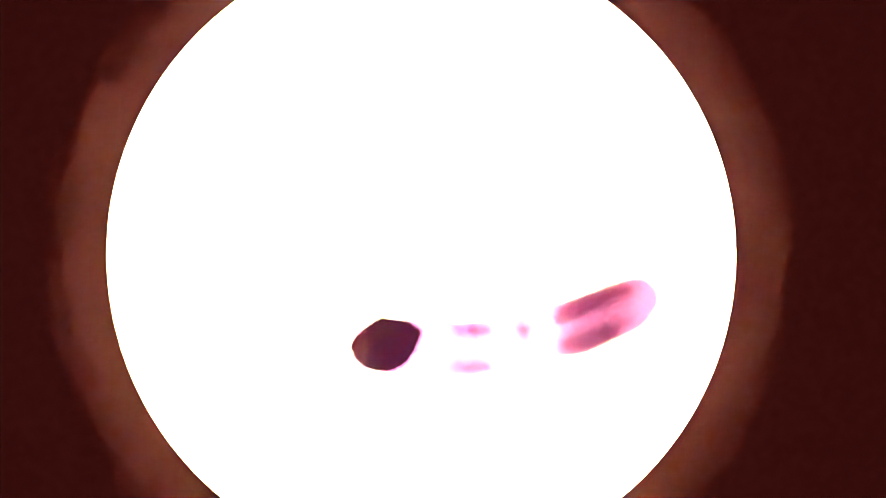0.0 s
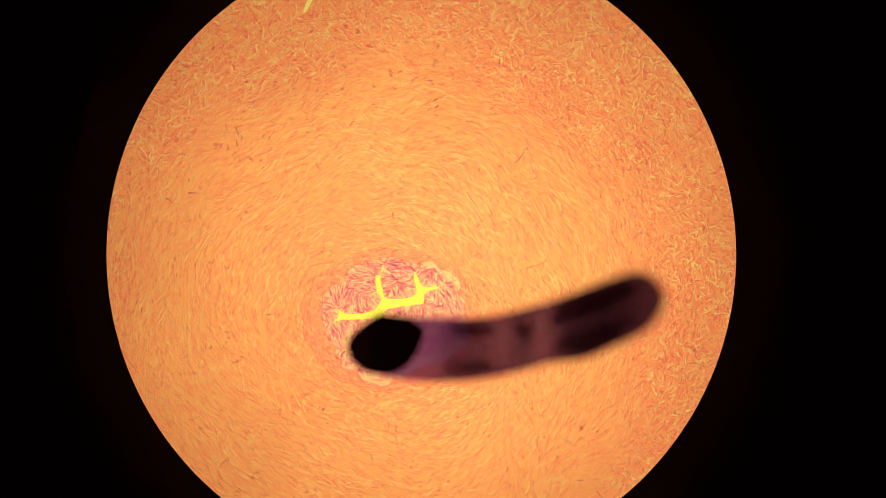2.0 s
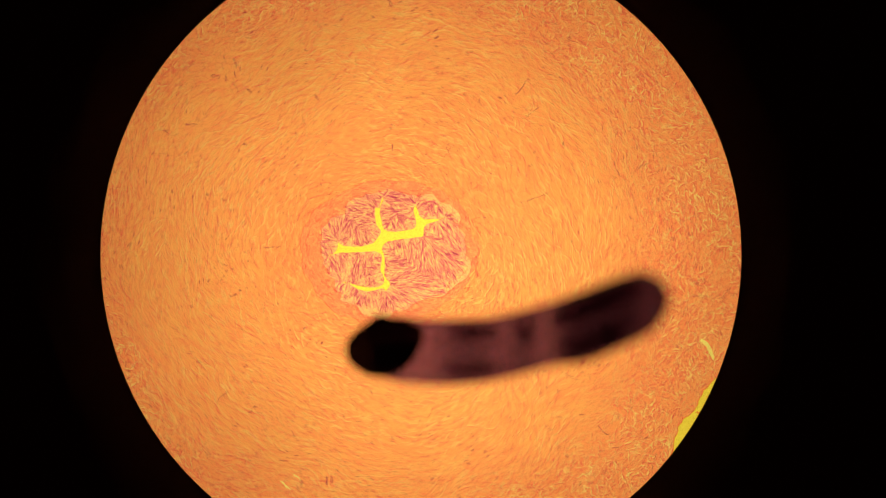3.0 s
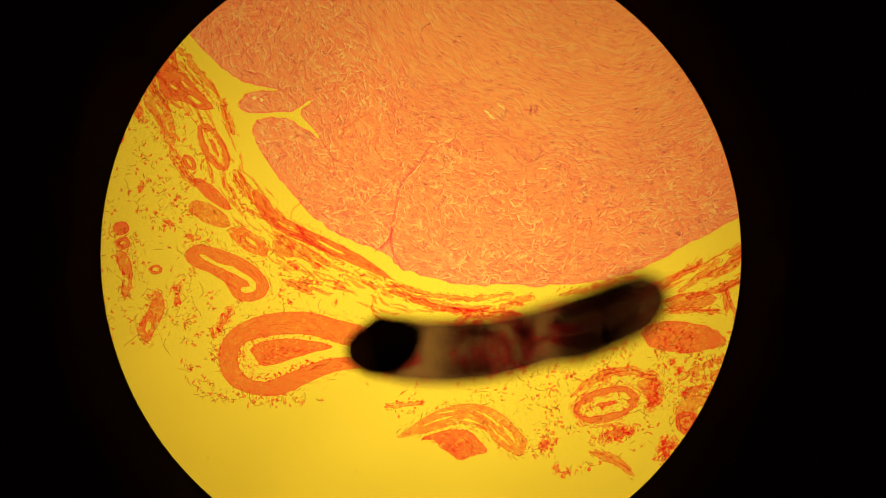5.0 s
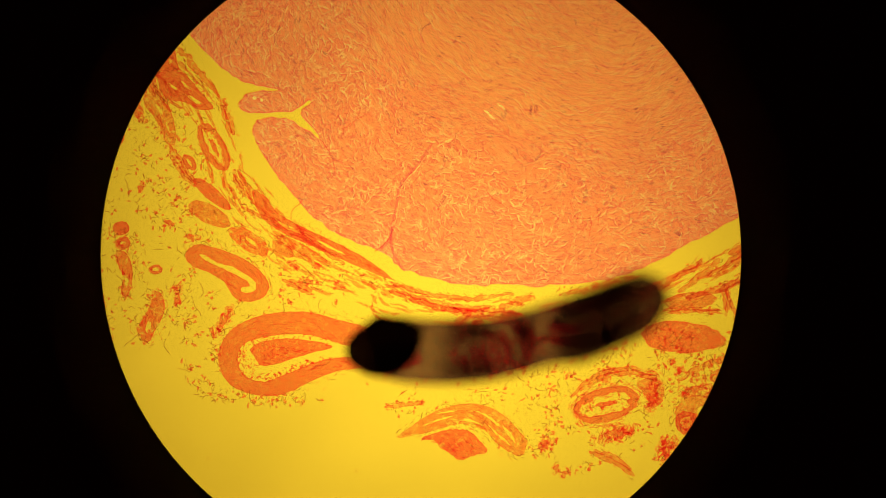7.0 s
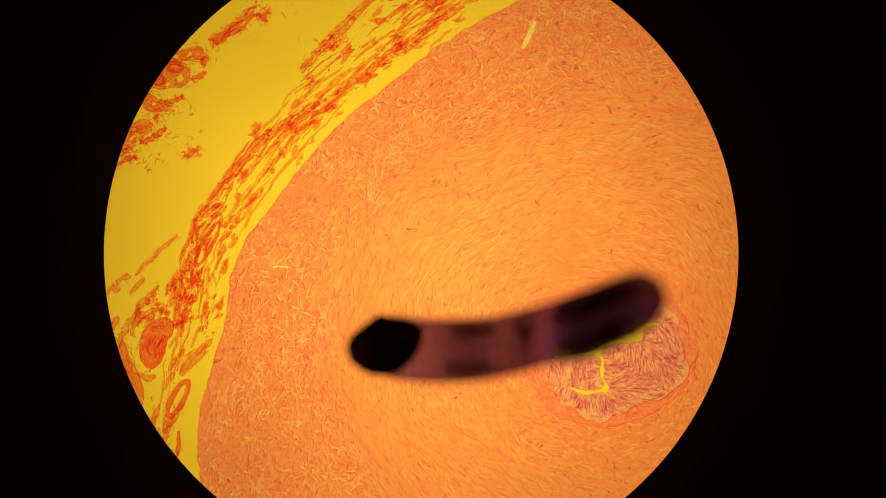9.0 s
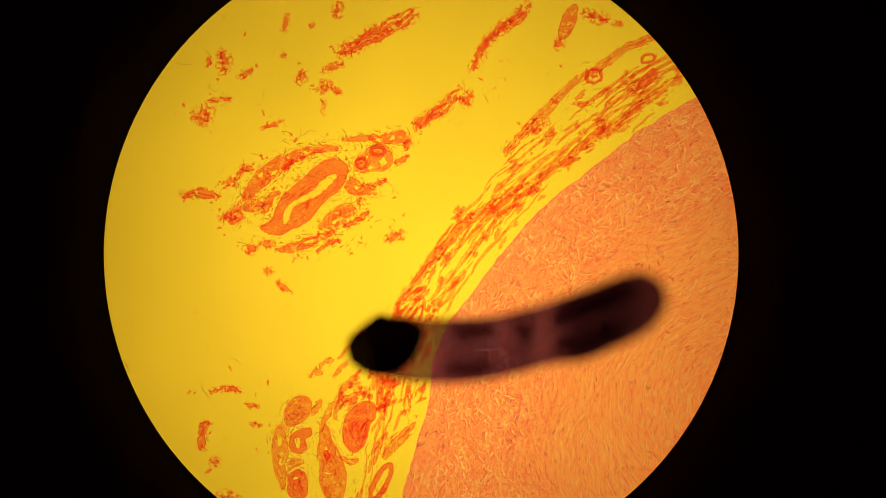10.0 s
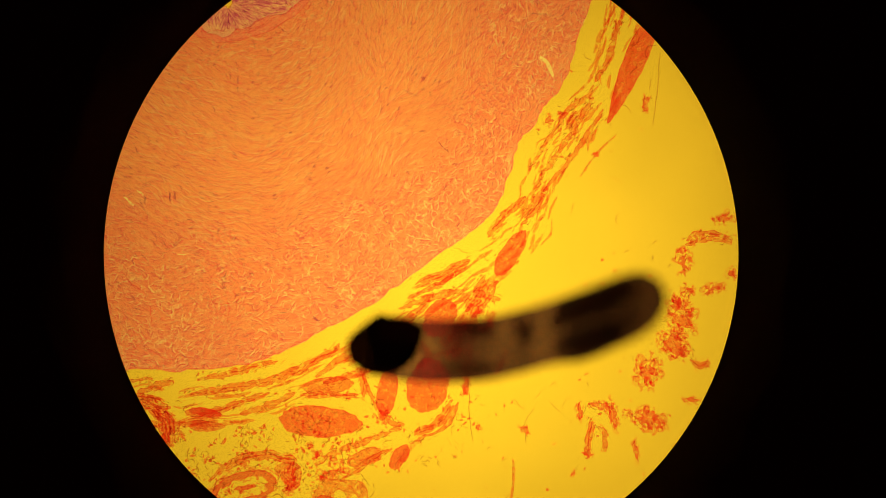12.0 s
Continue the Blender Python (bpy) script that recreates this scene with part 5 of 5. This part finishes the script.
def build_loose(slide):
    """The fine strands that fill the sheath, and the loose hairs about it."""
    rng = random.Random(11)
    ring_edge = smooth([q for q in MUSCLE_EDGE if q not in CLEFTS[2:15]], 3)
    n = len(ring_edge)
    bm = bmesh.new()
    cu, cv = 1045, -211
    for i in range(560):
        k = rng.randrange(n)
        d = rng.uniform(30, 105)
        steps, line = rng.randrange(1, 5), []
        wob = rng.uniform(0, 9)
        for j in range(steps + 2):
            u, v = ring_edge[(k + j) % n]
            le = math.hypot(u - cu, v - cv)
            e = d + 9 * noise.noise(Vector((j * 0.6, wob, i)))
            line.append((u + (u - cu) / le * e, v + (v - cv) / le * e))
        line = jag(smooth(line, 4, False), 3.0, 14.0, i)
        a = rng.randrange(0, max(1, len(line) - 6))
        line = line[a:a + rng.randrange(5, 14)]
        if len(line) > 2 and not (line[0][0] < 420 and -330 < line[0][1] < 100 and rng.random() < 0.6):
            ribbon(bm, line, rng.uniform(2.0, 7.0), 0.0, 0.0005, True, 0.25)
    # along the upper left the sheath lies close to the wall, in long parallel strands
    pieces = bmesh.new()
    close = [k for k, q in enumerate(ring_edge) if q[0] < 980 and q[1] < -300]
    for i in range(60):
        k, d, wob, line = rng.choice(close), 16 + 82 * rng.random(), rng.uniform(0, 9), []
        for j in range(rng.randrange(4, 10)):
            u, v = ring_edge[(k + j) % n]
            le = math.hypot(u - cu, v - cv)
            e = d + 13 * noise.noise(Vector((j * 0.35, wob, i))) + 0.8 * j * rng.uniform(-1, 1)
            line.append((u + (u - cu) / le * e, v + (v - cv) / le * e))
        line = [q for q in jag(smooth(line, 3, False), 4.5, 11.0, i) if not inside(*q, edge_coarse)]
        a = rng.randrange(0, max(1, len(line) - 8))
        line = line[a:a + rng.randrange(5, 15)]
        if len(line) > 3:
            ribbon(bm, line, rng.uniform(2.0, 8.0), 0.0, 0.0005, True, 0.3)
    # the upper left of the sheath is a mosaic of short torn pieces
    for i in range(430):
        k, d = rng.choice(close), 22 + 84 * rng.random()
        (u, v), (u2, v2) = ring_edge[k], ring_edge[(k + 1) % n]
        le = math.hypot(u - cu, v - cv)
        u, v = u + (u - cu) / le * d + rng.uniform(-12, 12), v + (v - cv) / le * d + rng.uniform(-12, 12)
        if noise.noise(Vector((u / 30, v / 30, 7.0))) < 0.0 or inside(u, v, edge_coarse):
            continue
        size = rng.uniform(5, 17)
        loop = jag(oval(u, v, size, rng.uniform(2.2, 4.6), math.degrees(math.atan2(v2 - ring_edge[k][1], u2 - ring_edge[k][0])) + rng.gauss(0, 16), 16, 0.3, i * 0.7), 2.2, 6.0, i)
        dome(pieces, loop, 0.0, 0.0005, 0.08)
        rim(pieces, loop, 0.0005, 1.1)
    # two places where the torn pieces lie close
    for i in range(330):
        f, r = rng.uniform(0, 2 * math.pi), math.sqrt(rng.random())
        u0, v0, a, b, lie = (285, -292, 78, 42, 108) if i < 150 else (876, 616, 84, 50, 60)
        u, v = u0 + a * r * math.cos(f), v0 + b * r * math.sin(f)
        if noise.noise(Vector((u / 22, v / 22, 3.0))) < -0.1 or inside(u, v, edge_coarse) or any(inside(u, v, loop) for loop in SOLID):
            continue
        loop = jag(oval(u, v, rng.uniform(4, 12), rng.uniform(1.8, 3.6), lie + rng.gauss(0, 22 if lie > 90 else 50), 16, 0.3, i * 0.7), 2.2, 6.0, i)
        dome(pieces, loop, 0.0, 0.0005, 0.08)
        rim(pieces, loop, 0.0005, 1.0)
    part("sheath_piece", pieces, STRAND, slide, "short torn orange pieces of the sheath", "stuff")
    part("sheath_fibre", bm, SHEATH, slide, "fine red fibres of the loose sheath", "stuff")
    bm = bmesh.new()
    flecks = bmesh.new()
    fields = [(930, 700, 90, 110, 260), (1010, 790, 70, 50, 160), (1090, 640, 130, 40, 220), (760, 706, 120, 26, 80), (560, 505, 130, 40, 160), (1240, 690, 60, 110, 260), (1000, 690, 60, 60, 120), (330, 440, 140, 150, 620), (215, 120, 70, 330, 420), (250, 500, 90, 120, 240), (560, 520, 120, 60, 130), (362, 620, 42, 85, 420), (470, 706, 100, 16, 90), (470, 700, 110, 22, 90), (310, 250, 75, 150, 420), (900, 690, 260, 90, 300), (1150, 690, 120, 130, 480), (230, 180, 80, 260, 220), (150, -640, 180, 120, 520), (30, -860, 150, 120, 70),
              (1800, 480, 150, 220, 150), (1560, 640, 170, 120, 60), (1700, 60, 110, 120, 60), (1330, 600, 180, 90, 340), (60, 250, 220, 300, 90), (20, -300, 180, 160, 40), (560, -800, 160, 110, 130)]
    for u0, v0, a, b, count in fields:
        for i in range(count):
            f, r = rng.uniform(0, 2 * math.pi), math.sqrt(rng.random())
            u, v = u0 + a * r * math.cos(f), v0 + b * r * math.sin(f)
            if noise.noise(Vector((u / 34, v / 34, 2.0))) < rng.uniform(-0.25, 0.3) or inside(u, v, edge_coarse) or any(inside(u, v, loop) for loop in SOLID):
                continue
            f, le = rng.uniform(0, 2 * math.pi), rng.uniform(2.0, 5.2) * (1.8 if rng.random() < 0.10 else 1)
            bend = rng.uniform(-0.4, 0.4) * le
            c, s = math.cos(f), math.sin(f)
            line = [(u - c * le, v - s * le), (u - c * le * 0.4 - s * bend, v - s * le * 0.4 + c * bend), (u + c * le * 0.4 - s * bend, v + s * le * 0.4 + c * bend), (u + c * le, v + s * le)]
            if rng.random() < 0.62:
                ribbon(bm, line, rng.uniform(1.0, 2.1), 0.0, 0.0004, False, 0.35)
            else:
                dome(flecks, jag(oval(u, v, le * 0.85, rng.uniform(1.2, 2.6), math.degrees(f), 9, 0.3, i * 0.37), 1.6, 3.0, i * 0.7), 0.0, 0.0004, 0.25)
    for u0, v0, a, b, count in ((420, 560, 260, 140, 14), (900, 720, 280, 80, 12), (1640, 330, 200, 220, 16), (1560, 640, 170, 120, 8), (1750, 20, 90, 130, 7), (40, 200, 220, 300, 9), (0, -300, 180, 200, 5), (60, -760, 200, 160, 10)):
        for i in range(count):
            f, r = rng.uniform(0, 2 * math.pi), math.sqrt(rng.random())
            u, v, way = u0 + a * r * math.cos(f), v0 + b * r * math.sin(f), rng.uniform(0, 6.3)
            line = [(u, v)]
            turn = rng.gauss(0, 0.25)
            for k in range(rng.randrange(4, 10)):
                way += turn + rng.gauss(0, 0.35)
                u, v = u + math.cos(way) * 4.5, v + math.sin(way) * 4.5
                line.append((u, v))
            if any(inside(*q, edge_coarse) for q in line):
                continue
            ribbon(bm, smooth(line, 3, False), rng.uniform(0.9, 1.7), 0.0, 0.0004, False, 0.5)
    for line in ([(1814, -62), (1812, -20), (1808, 20), (1802, 70)], [(1475, 545), (1474, 585), (1480, 630)]):
        ribbon(bm, jag(smooth(line, 8, False), 2.0, 14.0), 1.8, 0.0, 0.0004, False, 0.6)
    for u, v in ((630, 834), (368, 812), (1411, 719), (1520, 300), (40, 150)):
        dome(bm, oval(u, v, 1.6, 1.3, 20, 9), 0.0, 0.0004, 0.2)
    part("tissue_fleck", flecks, SCRAP, slide, "tiny red flecks of torn tissue", "stuff")
    part("loose_fibre", bm, LOOSE, slide, "short olive-brown hairs scattered on the glass", "stuff")


def build_adventitia(slide):
    build_lower_left(slide)
    build_middle(slide)
    build_lower_right(slide)
    build_right_bands(slide)
    build_upper_left(slide)
    build_left(slide)
    build_left_scraps(slide)
    build_loose(slide)
    for bm, material in SHREDS.values():
        part("tissue_shred", bm, material, slide, "tiny loose shreds of torn tissue", "stuff")


# seconds, shift of the slide in u and v, lowering out of focus in metres
SLIDE_ROWS = [
    (0.0, -361, 775, 0.002), (1.0, -361, 775, 0.0048), (1.6, -361, 775, 0.0048), (2.0, -361, 775, -0.0018), (2.6, -361, 775, -0.0018), (2.8, -361, 774, 0.0), (2.9, -361, 768, 0.0), (3.0, -361, 655, 0.0), (3.1, -350, 460, 0.0), (3.2, -333, 386, 0.0), (3.7, -200, 200, 0.0),
    (4.3, -20, 10, 0.0), (4.7, 0, 0, 0.0), (6.1, 0, 0, 0.0), (6.4, 0, 0, -0.0022), (6.6, 0, 0, -0.0022), (6.9, 0, 0, 0.0), (7.2, 0, 0, 0.0), (7.9, -60, 420, 0.0), (8.5, -75, 840, 0.0),
    (8.8, -45, 850, 0.0), (8.9, -45, 850, 0.0), (9.0, 29, 840, 0.0), (9.1, 130, 846, 0.0), (9.2, 205, 850, 0.0), (9.3, 345, 860, 0.0), (9.4, 400, 863, 0.0), (9.7, 400, 863, 0.0),
    (9.8, 397, 910, 0.0), (9.9, 392, 985, 0.0), (10.0, 391, 989, 0.0), (10.3, 391, 989, 0.0), (10.4, 393, 972, 0.0), (10.5, 400, 845, 0.0), (10.6, 410, 640, 0.0), (10.7, 425, 440, 0.0),
    (10.8, 432, 315, 0.0), (10.9, 438, 224, 0.0), (11.0, 438, 221, 0.0), (11.2, 438, 221, 0.0), (11.3, 190, 205, 0.0), (11.4, -146, 185, 0.0), (11.5, -405, 167, 0.0), (11.6, -590, 158, 0.0),
    (11.7, -643, 152, 0.0), (12.0, -643, 152, 0.0)]


def motions():
    walk(slide, [(t, pose(u * K, -v * K, -low)) for t, u, v, low in SLIDE_ROWS])


build_diffuser()
eyepiece = build_eyepiece()
build_pointer(eyepiece)
slide = build_slide()
motions()
